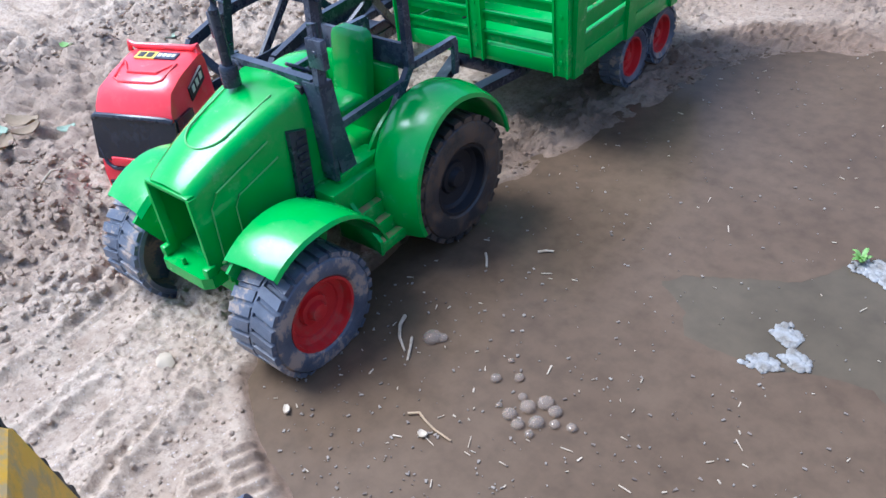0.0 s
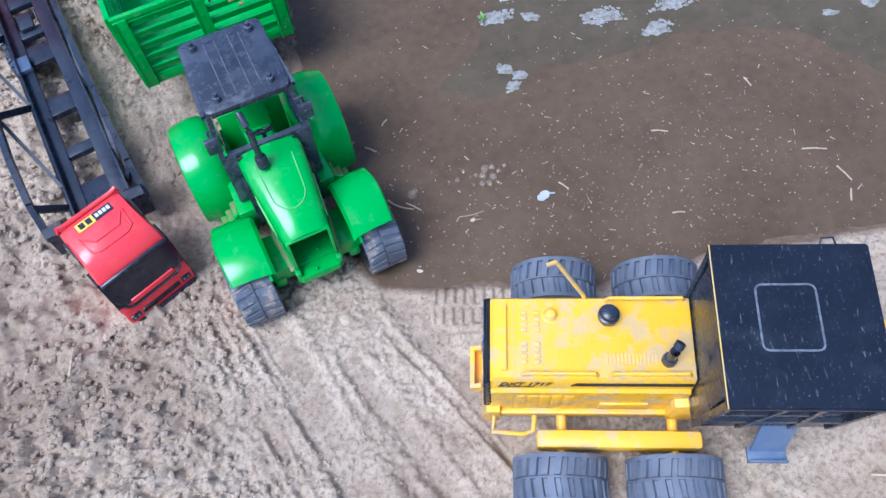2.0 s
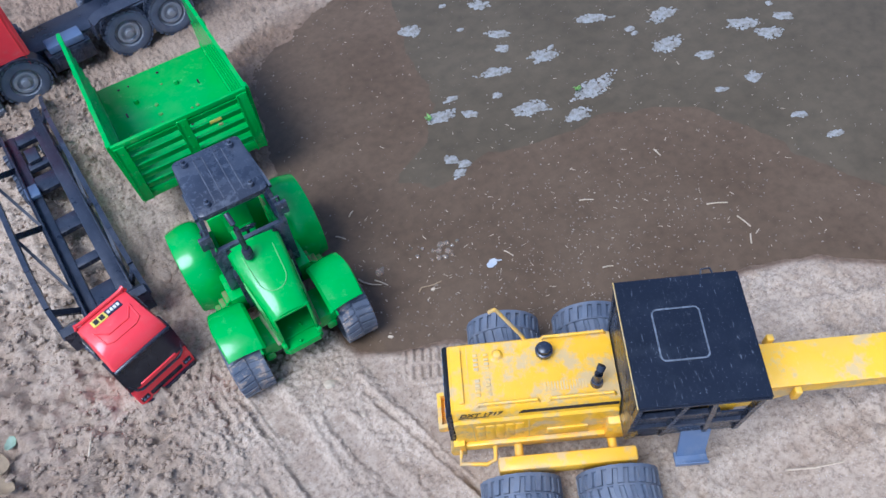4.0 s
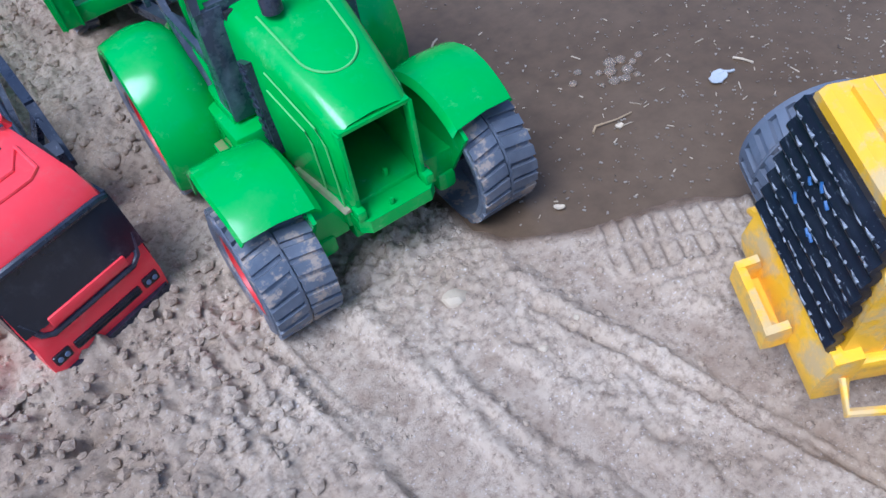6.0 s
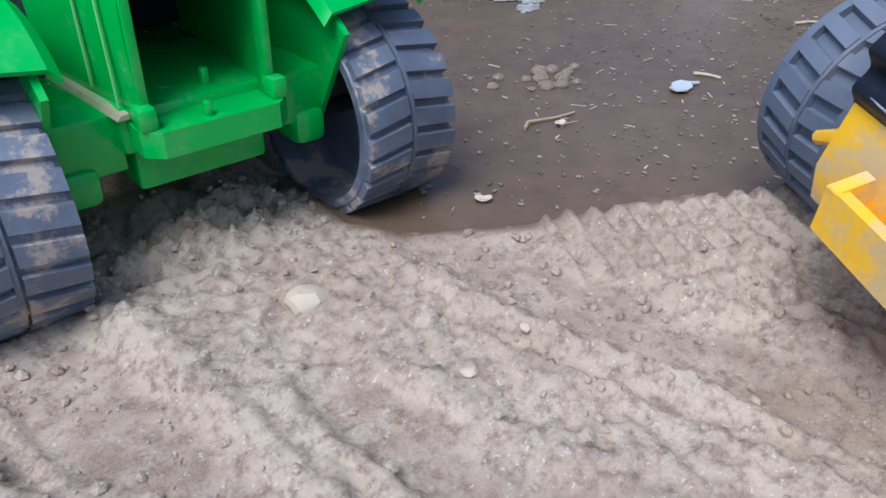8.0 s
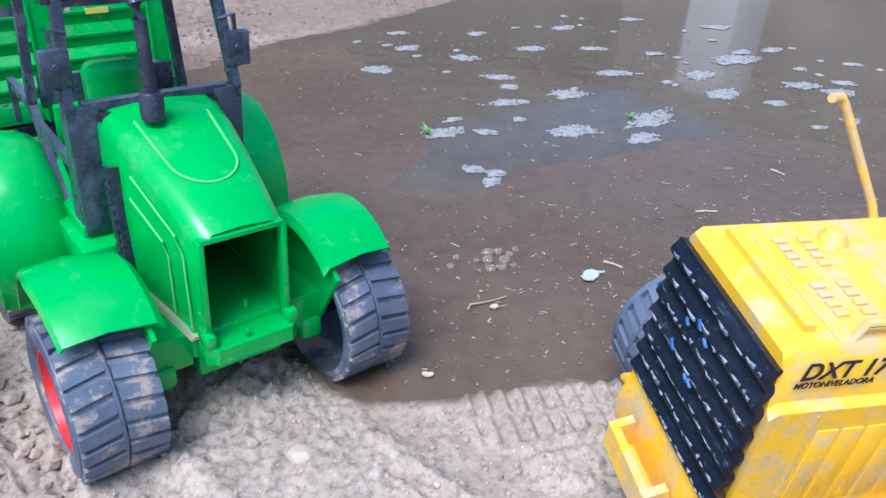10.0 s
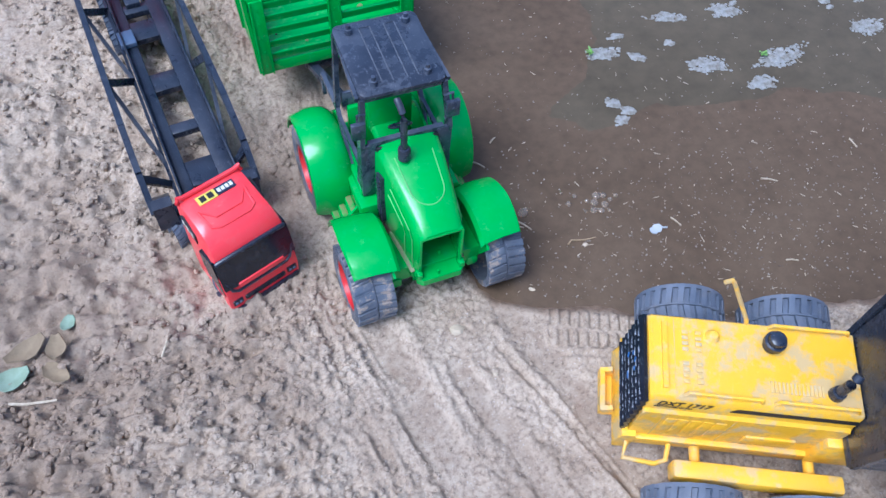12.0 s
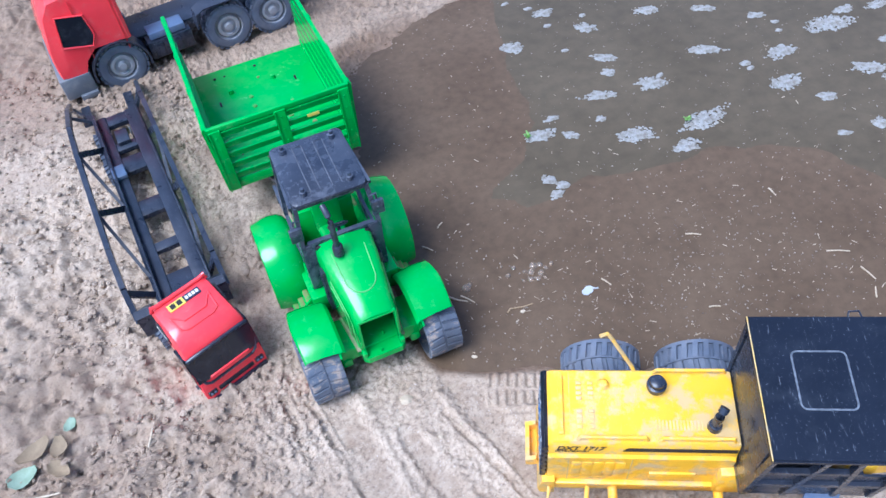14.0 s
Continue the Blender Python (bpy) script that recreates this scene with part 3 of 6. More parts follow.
# ---- added walls and the pillar beyond the puddle ----
PLASTER = material("weathered_plaster", (0.30, 0.25, 0.21), 0.9, second=(0.20, 0.165, 0.14), scale=1.6, amount=0.9, bump=0.3, bump_scale=60)
PALE_PLASTER = material("pale_plaster", (0.62, 0.60, 0.56), 0.85, second=(0.50, 0.48, 0.44), scale=3.0, bump=0.3, bump_scale=60)
# both walls are unseen additions that darken what the water mirrors
bm = mesh()
box(bm, -4.0, 4.6, 3.4, 3.6, -0.1, 1.5)
tagged(part("wall_north", bm, PLASTER, smooth=0), "unseen brown wall added to darken the puddle's reflections", "wall", kind="structure")
bm = mesh()
box(bm, 4.4, 4.6, -4.0, 3.4, -0.1, 1.5)
tagged(part("wall_east", bm, PLASTER, smooth=0), "unseen brown wall added to darken the puddle's reflections", "wall", kind="structure")
bm = mesh()
box(bm, 2.90, 3.14, 1.58, 1.82, -0.02, 0.80, 0.01)
tagged(part("pillar", bm, PALE_PLASTER), "short pale plastered pillar beyond the puddle", "pillar")


# ---- green tractor ----
def fender_front(parent, s):
    """Mudguard over a front wheel on side s, with its inner wall."""
    bm = mesh()
    rows = []
    for y, z in arc(0.030, 0.0300, 0.0495, 168, 14, 22):
        k = (y - 0.030) / 0.0500
        rows.append([(s * 0.0360, y, z - 0.0035), (s * 0.0390, y, z), (s * 0.057, y + 0.0008, z + 0.0022), (s * (0.0755 - 0.003 * abs(k)), y + 0.003, z - 0.0006), (s * (0.077 - 0.003 * abs(k)), y + 0.0035, z - 0.0030)])
    strip(bm, [r for r in rows if r[1][1] > -0.0035])
    solid(bm, 0.0016)
    f = part("front_mudguard", bm, GREEN, parent)
    bm = mesh()
    outline = [(0.012, 0.030)] + [(y, z - 0.003) for y, z in arc(0.030, 0.0285, 0.0500, 135, 40, 8)] + [(0.058, 0.030)]
    prism(bm, outline, "x", s * 0.0410, s * 0.0430)
    part("mudguard_bracket", bm, GREEN, f)


def fender_rear(parent, s):
    """Big domed mudguard over a rear wheel."""
    bm = mesh()
    rows = []
    for k, (y, z) in enumerate(arc(0.150, 0.044, 0.056, 204, 10, 24)):
        c, sn = (y - 0.150) / 0.056, (z - 0.044) / 0.056
        c *= 0.87 if c < 0 else 1.0
        def at(x, shrink):
            return (s * x, 0.150 + c * (0.056 - shrink), 0.044 + sn * (0.056 - shrink) + (0.004 if s > 0 else -0.002) * max(0, sn))
        rows.append([at(0.036, 0.020), at(0.0375, 0.012), at(0.041, 0.005), at(0.047, 0.0012), at(0.056, 0.0), at(0.063, 0.0005), at(0.0685, 0.0020), at(0.0735, 0.0030), at(0.0765, 0.0042), at(0.0774, 0.0070)])
    strip(bm, rows)
    solid(bm, 0.0016)
    f = part("rear_mudguard", bm, GREEN, parent)
    bm = mesh()
    outline = [(0.094, 0.030)] + [(y, z) for y, z in arc(0.150, 0.046, 0.046, 185, 8, 14)] + [(0.196, 0.030)]
    prism(bm, outline, "x", s * 0.0345, s * 0.037)
    part("mudguard_wall", bm, GREEN, f)


def build_tractor():
    t = thing("toy_tractor", pose(0.0012, 0, 0.0068, 0, 1.0, 0.7) @ Matrix.Diagonal((1.0, 1.0, 0.963, 1.0)), "bright green plastic toy tractor with black cab, half in the puddle", "toy tractor")
    # bonnet: lofted shell, open at the nose
    def ring(y, half, top, low, crown):
        pts = [(-half, y, low)]
        pts += [(-half - 0.0008, y, low + (top - low) * 0.5), (-half, y, top - 0.007), (-half + 0.0022, y, top - 0.0025), (-half + 0.0065, y, top)]
        pts += [(0, y, top + crown)]
        pts += [(half - 0.0065, y, top), (half - 0.0022, y, top - 0.0025), (half, y, top - 0.007), (half + 0.0008, y, low + (top - low) * 0.5), (half, y, low)]
        return pts
    bm = mesh()
    rows = [ring(y, h, tp, 0.047, c) for y, h, tp, c in ((0.0, 0.0192, 0.0985, 0.001), (0.004, 0.0198, 0.1013, 0.0014), (0.012, 0.0207, 0.1056, 0.0016), (0.024, 0.0222, 0.1114, 0.0018), (0.040, 0.0242, 0.1172, 0.002), (0.060, 0.0265, 0.1240, 0.002), (0.080, 0.0282, 0.1285, 0.002), (0.083, 0.0280, 0.1288, 0.002))]
    strip(bm, rows)
    solid(bm, 0.0022)
    bonnet = part("bonnet", bm, GREEN, t, "glossy green bonnet with an open nose")
    # added dark sheet: its colour stands for the shade deep in the nose
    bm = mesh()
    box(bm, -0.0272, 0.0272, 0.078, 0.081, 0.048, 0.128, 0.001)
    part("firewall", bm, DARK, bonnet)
    # nose frame and lip
    bm = mesh()
    for s in (-1, 1):
        box(bm, s * 0.0182 - 0.0013, s * 0.0182 + 0.0013, -0.0012, 0.0045, 0.046, 0.096, 0.0005)
    box(bm, -0.0185, 0.0185, -0.0010, 0.0040, 0.0950, 0.0975, 0.0005)
    part("nose_frame", bm, GREEN, bonnet)
    bm = mesh()
    prism(bm, [(-0.0215, 0.008), (-0.0215, -0.003), (-0.017, -0.0072), (0.017, -0.0072), (0.0215, -0.003), (0.0215, 0.008)], "z", 0.0385, 0.0462)
    box(bm, -0.0215, -0.0165, -0.005, 0.002, 0.046, 0.0525, 0.001)
    box(bm, 0.0165, 0.0215, -0.005, 0.002, 0.046, 0.0525, 0.001)
    box(bm, -0.0035, -0.0015, -0.0045, -0.002, 0.046, 0.0505, 0.0006)
    box(bm, 0.0035, 0.006, 0.012, 0.0145, 0.044, 0.054, 0.0006)
    part("nose_lip", bm, GREEN, t)
    # oval crease on top, side creases
    bm = mesh()
    def top_z(y):
        return float(np.interp(y, [0.0, 0.004, 0.012, 0.024, 0.040, 0.060, 0.080], [0.0985, 0.1013, 0.1056, 0.1114, 0.1172, 0.1240, 0.1285])) + 0.0016
    path = [(0.0145 * math.sin(radians(a)), 0.036 - 0.015 * math.cos(radians(a))) for a in range(-90, 91, 12)]
    path = [(-0.0165, 0.066)] + path + [(0.0165, 0.066)]
    tube(bm, [(x, y, top_z(y) - 0.0006 * (abs(x) / 0.016)) for x, y in path], 0.0006, 6)
    part("bonnet_crease", bm, GREEN_LINE, bonnet)
    for s in (-1, 1):
        bm = mesh()
        for pts in (((0.0075, 0.050), (0.009, 0.086), (0.014, 0.094), (0.050, 0.108)), ((0.022, 0.052), (0.0225, 0.080), (0.026, 0.086), (0.054, 0.096))):
            tube(bm, [(s * (0.0212 + 0.10 * y), y, z) for y, z in pts], 0.0005, 5)
        part("side_crease", bm, GREEN_LINE, bonnet)
        # side vent
        bm = mesh()
        x = s * 0.0283
        prism(bm, [(0.0590, 0.054), (0.0700, 0.051), (0.0735, 0.105), (0.0620, 0.1085)], "x", x - s * 0.002, x + s * 0.0022)
        v = part("side_vent", bm, BLACK, bonnet, "black ribbed air vent")
        bm = mesh()
        for k in range(9):
            z = 0.060 + 0.0049 * k
            dy = 0.003 * k / 9
            box(bm, x + s * 0.0020, x + s * 0.0031, 0.0622 + dy, 0.0692 + dy, z, z + 0.0026)
        part("vent_rib", bm, BLACK, v)
    # chassis
    bm = mesh()
    box(bm, -0.0235, 0.0235, 0.006, 0.084, 0.036, 0.049, 0.0015)
    box(bm, -0.020, 0.020, 0.010, 0.110, 0.022, 0.037, 0.0015)
    box(bm, -0.034, 0.034, 0.084, 0.190, 0.040, 0.0505, 0.0015)
    box(bm, -0.020, 0.020, 0.110, 0.185, 0.026, 0.041, 0.0015)
    part("chassis", bm, GREEN, t)
    for s in (-1, 1):
        bm = mesh()
        box(bm, min(s * 0.022, s * 0.0415), max(s * 0.022, s * 0.0415), 0.010, 0.050, 0.030, 0.0475, 0.001)
        box(bm, min(s * 0.030, s * 0.0415), max(s * 0.030, s * 0.0415), 0.008, 0.026, 0.022, 0.034, 0.003)
        part("axle_block", bm, GREEN, t)
        bm = mesh()
        loft(bm, [[(s * (0.0205 + 0.09 * y + dx), y, z) for dx, z in ((0.0, 0.0474), (0.0034, 0.0474), (0.0020, 0.0488), (0.0, 0.0490))] for y in (0.004, 0.014, 0.026, 0.038, 0.050)])
        part("seam_dust", bm, SEAM_DUST, t, "line of pale dust in the seam")
        bm = mesh()
        tube(bm, [(s * 0.03, 0.0232, 0.0262), (s * 0.064, 0.0232, 0.0262)], 0.003, 10)
        part("axle", bm, DARK, t)
        fender_front(t, s)
        fender_rear(t, s)
        wheel(t, s * 0.0605, 0.0232, 0.0262, 0.0375, 0.036, s, RIM_RED, TYRE_MUD, lugs=26, rows=2, lug=0.0019)
        wheel(t, s * 0.0600, 0.152, 0.040, 0.0430, 0.033, s, DARK if s > 0 else RIM_RED, TYRE_WET if s > 0 else TYRE_MUD, lugs=26, rows=2, rim_share=0.55, lug=0.0022)
        # steps up to the cab
        bm = mesh()
        for k in range(3):
            x0, x1 = sorted((s * 0.030, s * (0.0520 + 0.0065 * k)))
            box(bm, x0, x1, 0.0835, 0.1075, 0.022, 0.0465 - 0.0088 * k, 0.0006)
        steps = part("steps", bm, GREEN, t, "green steps with sand on the treads")
        bm = mesh()
        prism(bm, [(s * 0.040, 0.0600), (s * 0.0665, 0.0330), (s * 0.0665, 0.0230), (s * 0.040, 0.0400)], "y", 0.0812, 0.0838)
        part("step_rail", bm, GREEN, steps)
        for k in range(3):
            bm = mesh()
            x0, x1 = sorted((s * (0.0462 + 0.0065 * k), s * (0.0510 + 0.0065 * k)))
            box(bm, x0, x1, 0.0850, 0.1065, 0.0464 - 0.0088 * k, 0.0471 - 0.0088 * k, 0.0003)
            part("tread_sand", bm, STEP_SAND, steps, "brown sand lying on the tread")
        bm = mesh()
        box(bm, min(s * 0.027, s * 0.046), max(s * 0.027, s * 0.046), 0.070, 0.112, 0.046, 0.066, 0.0015)
        box(bm, min(s * 0.027, s * 0.041), max(s * 0.027, s * 0.041), 0.083, 0.118, 0.064, 0.072, 0.0015)
        part("side_box", bm, GREEN, t)
    # exhaust
    bm = mesh()
    lathe(bm, [(0.0, 0.128), (0.0052, 0.128), (0.0052, 0.139), (0.0042, 0.1405), (0.0, 0.1405)], 18, "z", (-0.0095, 0.062, 0), closed=False)
    tube(bm, [(-0.0095, 0.062, 0.139), (-0.010, 0.0625, 0.172), (-0.0105, 0.064, 0.178), (-0.0112, 0.068, 0.1825), (-0.012, 0.073, 0.1855)], 0.0029, 12)
    part("exhaust", bm, BLACK, t, "dusty black exhaust pipe bent at the top")
    # cab
    cab = mesh()
    box(cab, -0.0345, 0.0345, 0.0815, 0.0845, 0.112, 0.1305, 0.0006)
    cabin = part("cab_frame", cab, CAB_BLACK, t, "dusty black plastic cab frame without panes")
    for s in (-1, 1):
        bm = mesh()
        x = s * 0.0385
        bar(bm, (x, 0.083, 0.130), (s * 0.0345, 0.0905, 0.176), 0.0042, 0.0058, (0, 1, 0))
        prism(bm, [(0.0800, 0.131), (0.0855, 0.0665), (0.0985, 0.0655), (0.0930, 0.100), (0.0900, 0.131)], "x", x - 0.0016, x + 0.0016)
        x0, x1 = sorted((s * 0.0265, s * 0.0400))
        box(bm, x0, x1, 0.0805, 0.0840, 0.068, 0.131, 0.0005)
        part("front_post", bm, CAB_BLACK, cabin)
        bm = mesh()
        for a, b, w in (((0.0945, 0.067), (0.116, 0.0665), 0.004), ((0.116, 0.0665), (0.1535, 0.111), 0.005), ((0.0915, 0.101), (0.146, 0.103), 0.0045), ((0.1535, 0.111), (0.1585, 0.186), 0.0055), ((0.1535, 0.111), (0.1975, 0.111), 0.005),
                        ((0.1975, 0.111), (0.1965, 0.088), 0.004), ((0.0905, 0.176), (0.1585, 0.186), 0.004)):
            bar(bm, (x, *a), (x - s * (0.0040 if b[1] > 0.17 else 0), *b), w * 0.75, w, (0, -(b[1] - a[1]), b[0] - a[0]))
        part("side_frame", bm, CAB_BLACK, cabin)
        bm = mesh()
        mx = s * 0.0405
        tube(bm, [(s * 0.0335, 0.0865, 0.163), (mx, 0.085, 0.165), (mx + s * 0.001, 0.0845, 0.140), (s * 0.0345, 0.085, 0.138)], 0.0013, 8)
        mirror = part("mirror_arm", bm, CAB_BLACK, cabin)
        bm = mesh()
        box(bm, mx - 0.0060, mx + 0.0060, 0.0810, 0.0855, 0.1405, 0.1575, 0.0009)
        lathe(bm, [(0.0, -0.0012), (0.0016, -0.0010), (0.0022, 0.0), (0.0034, 0.0), (0.0034, 0.001), (0.0, 0.001)], 16, "y", (mx, 0.0815, 0.1495), closed=False)
        part("work_lamp", bm, CAB_BLACK, mirror, "black square lamp with a round boss")
    for a, b, w, h in (((-0.033, 0.0835, 0.1305), (0.033, 0.0835, 0.1305), 0.005, 0.004), ((-0.032, 0.0905, 0.1755), (0.032, 0.0905, 0.1755), 0.004, 0.005)):
        bm = mesh()
        bar(bm, a, b, w, h)
        part("windscreen_bar", bm, CAB_BLACK, cabin)
    bm = mesh()
    box(bm, -0.034, 0.034, 0.153, 0.156, 0.108, 0.125, 0.0006)
    part("rear_panel", bm, CAB_BLACK, cabin)
    bm = mesh()
    bar(bm, (-0.032, 0.158, 0.184), (0.032, 0.158, 0.184), 0.004, 0.005)
    part("rear_frame", bm, CAB_BLACK, cabin)
    # roof with ribs and knobs
    def roof_ring(z, inset):
        pts = []
        for cx, cy, a0 in ((1, 1, 0), (-1, 1, 90), (-1, -1, 180), (1, -1, 270)):
            for k in range(5):
                a = radians(a0 + 22.5 * k)
                half = 0.0365 if cy > 0 else 0.0365
                px = cx * (half - 0.006 - inset) + 0.006 * math.cos(a)
                py = (0.1255 + cy * (0.0385 - 0.006 - inset)) + 0.006 * math.sin(a)
                pts.append((px, py, z + (py - 0.0885) * 0.14))
        return pts
    bm = mesh()
    loft(bm, [roof_ring(0.1755, 0.001), roof_ring(0.1775, 0.0), roof_ring(0.1800, 0.0004), roof_ring(0.1818, 0.0035)])
    roof = part("roof", bm, DUSTY_SHEEN_ROOF, t, "scuffed black cab roof with ribs and four pegs")
    def rz(y):
        return 0.1818 + (y - 0.0885) * 0.14
    for x in (-0.0105, 0.0105):
        bm = mesh()
        pts = [(x - 0.0045, 0.096), (x - 0.0045, 0.154), (x + 0.0045, 0.154), (x + 0.0045, 0.096)]
        tube(bm, [(px, py, rz(py)) for px, py in pts], 0.0006, 6)
        part("roof_rib", bm, RIB_GREY, roof)
    for px, py in ((-0.0225, 0.0965), (0.0225, 0.0965), (-0.0245, 0.152), (0.0245, 0.152)):
        bm = mesh()
        z = rz(py)
        lathe(bm, [(0.0, z + 0.0085), (0.0018, z + 0.008), (0.0019, z + 0.0045), (0.0032, z + 0.004), (0.0036, z - 0.001), (0.0, z - 0.001)], 14, "z", (px, py, 0), closed=False)
        part("peg", bm, CAB_BLACK, roof)
    # seat, steering wheel, floor
    bm = mesh()
    box(bm, -0.0135, 0.0135, 0.116, 0.146, 0.080, 0.092, 0.004, 3)
    def back(y0, z_shift, grow):
        pts = [(-0.0145 - grow, 0.088), (0.0145 + grow, 0.088)]
        pts += [(0.0085 + (0.006 + grow) * math.cos(radians(a)), 0.1245 + (0.007 + grow) * math.sin(radians(a))) for a in range(0, 91, 18)]
        pts += [(-0.0085 - (0.006 + grow) * math.sin(radians(a)), 0.1245 + (0.007 + grow) * math.cos(radians(a))) for a in range(0, 91, 18)]
        return [(x, y0 + 0.15 * (z - 0.088), z + z_shift) for x, z in pts]
    loft(bm, [back(0.1365, 0.0, -0.0018), back(0.1375, 0.0, 0.0), back(0.1440, 0.0, 0.0), back(0.1455, 0.0, -0.0015)])
    part("seat", bm, GREEN, t, "moulded green driver's seat")
    bm = mesh()
    box(bm, -0.032, 0.032, 0.086, 0.154, 0.052, 0.058, 0.001)
    box(bm, -0.030, 0.030, 0.148, 0.153, 0.055, 0.110, 0.001)
    part("cab_floor", bm, GREEN_IN, t)
    bm = mesh()
    tilt = pose(0.002, 0.103, 0.1225, -38, 0, 0)
    circle = [tilt @ Vector((0.0098 * math.cos(2 * math.pi * k / 20), 0.0098 * math.sin(2 * math.pi * k / 20), 0)) for k in range(21)]
    tube(bm, circle, 0.0011, 7)
    for k in range(3):
        a = 2 * math.pi * k / 3 + 0.5
        tube(bm, [tilt @ Vector((0, 0, -0.001)), tilt @ Vector((0.0095 * math.cos(a), 0.0095 * math.sin(a), 0))], 0.0009, 6)
    tube(bm, [tilt @ Vector((0, 0, 0)), (0.002, 0.086, 0.098)], 0.0018, 8)
    part("steering_wheel", bm, BLACK, t)
    bm = mesh()
    tube(bm, [(-0.020, 0.105, 0.056), (-0.021, 0.102, 0.088)], 0.0014, 8)
    lathe(bm, [(0.0, 0.094), (0.0022, 0.092), (0.0026, 0.089), (0.0, 0.086)], 12, "z", (-0.021, 0.102, 0), closed=False)
    part("gear_lever", bm, GREEN, t)
    # drawbar
    bm = mesh()
    box(bm, -0.008, 0.008, 0.180, 0.205, 0.032, 0.042, 0.001)
    tube(bm, [(0, 0.200, 0.030), (0, 0.200, 0.052)], 0.0035, 10)
    part("hitch", bm, BLACK, t)
    return t


build_tractor()


# ---- green trailer ----
def build_trailer():
    t = thing("toy_trailer", pose(-0.003, 0.278, 0.0, 0, 0, 0.5), "green plastic slatted toy farm trailer hitched behind the tractor", "toy trailer")
    W, L, Z0, Z1 = 0.0775, 0.232, 0.062, 0.152
    bm = mesh()
    box(bm, -W, W, 0, L, Z0, Z0 + 0.0045, 0.0008)
    deck = part("deck", bm, GREEN, t, "dusty green trailer deck")
    for x, y in ((-0.054, 0.155), (0.048, 0.162), (-0.052, 0.05), (0.050, 0.055), (-0.018, 0.110), (0.020, 0.105)):
        bm = mesh()
        box(bm, x - 0.0012, x + 0.0012, y - 0.0045, y + 0.0045, Z0 + 0.0046, Z0 + 0.0052)
        part("slot", bm, DARK, deck)
    for x, y in ((-0.036, 0.172), (0.022, 0.176)):
        bm = mesh()
        lathe(bm, [(0.0, Z0 + 0.010), (0.0028, Z0 + 0.0095), (0.0034, Z0 + 0.0045), (0.0, Z0 + 0.0045)], 12, "z", (x, y, 0), closed=False)
        part("stud", bm, GREEN, deck)
    r = random.Random(8)
    for k in range(16):
        x, y, size = r.uniform(-0.066, 0.066), r.uniform(0.02, 0.22), r.uniform(0.0012, 0.0034)
        bm = mesh()
        bmesh.ops.create_icosphere(bm, subdivisions=1, radius=size)
        for v in bm.verts:
            v.co = Vector((v.co.x * r.uniform(0.8, 1.5) + x, v.co.y * r.uniform(0.8, 1.4) + y, v.co.z * 0.5 + Z0 + 0.0052))
        part("mud_crumb", bm, STEP_SAND if k % 3 else DARK, deck)
    # front board: posts, top rail and slats
    flare = 0.004
    bm = mesh()
    box(bm, -W - flare, W + flare, -0.0035, 0.0015, Z1 - 0.0065, Z1, 0.0008)
    box(bm, -W, W, -0.003, 0.001, Z0, Z0 + 0.012, 0.0008)
    front = part("front_board", bm, GREEN, t)
    for x in (-W + 0.004, 0.0, W - 0.004):
        bm = mesh()
        box(bm, x - 0.0065, x + 0.0065, -0.005, 0.0005, Z0, Z1 - 0.004, 0.0008)
        post = part("post", bm, GREEN, front)
        bm = mesh()
        for k in range(5):
            z = Z0 + 0.010 + 0.0165 * k
            box(bm, x - 0.001, x + 0.001, -0.0057, -0.0048, z, z + 0.002)
        part("rivet", bm, GREEN, post)
        bm = mesh()
        for dx in (-0.0062, 0.0048):
            box(bm, x + dx, x + dx + 0.0014, -0.0062, -0.0048, Z0, Z1 - 0.004)
        part("post_flange", bm, GREEN, post)
    for a, b in ((-W + 0.010, -0.006), (0.006, W - 0.010)):
        for k in range(5):
            z = Z0 + 0.015 + 0.0148 * k
            bm = mesh()
            box(bm, a, b, -0.0025, 0.0003, z, z + 0.0082, 0.0006)
            box(bm, a, b, -0.0042, -0.0022, z + 0.0068, z + 0.0084)
            part("slat", bm, GREEN, front)
    # side boards
    for s in (-1, 1):
        bm = mesh()
        prism(bm, [(0.0, Z1 - 0.005), (L + 0.020, Z1 - 0.005), (L + 0.020, Z1), (0.0, Z1)], "x", s * (W + flare) - 0.003, s * (W + flare) + 0.0018)
        box(bm, s * W - 0.002, s * W + 0.002, 0.0, L, Z0 - 0.002, Z0 + 0.012, 0.0008)
        side = part("side_board", bm, GREEN, t)
        for k in range(5):
            za, zb = Z0 + 0.013 + 0.0152 * k, Z0 + 0.013 + 0.0152 * k + 0.0125
            fa, fb = flare * (za - Z0) / (Z1 - Z0), flare * (zb - Z0) / (Z1 - Z0)
            bm = mesh()
            ring = [(s * (W + fa) - 0.0012, za), (s * (W + fa) + 0.0006, za), (s * (W + fb) + 0.0022, zb - 0.001), (s * (W + fb) + 0.0022, zb), (s * (W + fb) - 0.0012, zb)]
            prism(bm, ring, "y", 0.002, L + 0.018 * (zb - Z0) / (Z1 - Z0))
            part("slat", bm, GREEN, side)
        for y in (0.006, 0.082, 0.158, L - 0.006):
            bm = mesh()
            extra = 0.018 if y > 0.2 else 0.0
            loft(bm, [[(s * W + s * d, y + e, Z0 - 0.002) for d, e in ((0.0005, -0.006), (0.004, -0.006), (0.004, 0.006), (0.0005, 0.006))],
                      [(s * (W + flare) + s * d, y + e + extra, Z1 - 0.003) for d, e in ((0.0005, -0.006), (0.004, -0.006), (0.004, 0.006), (0.0005, 0.006))]])
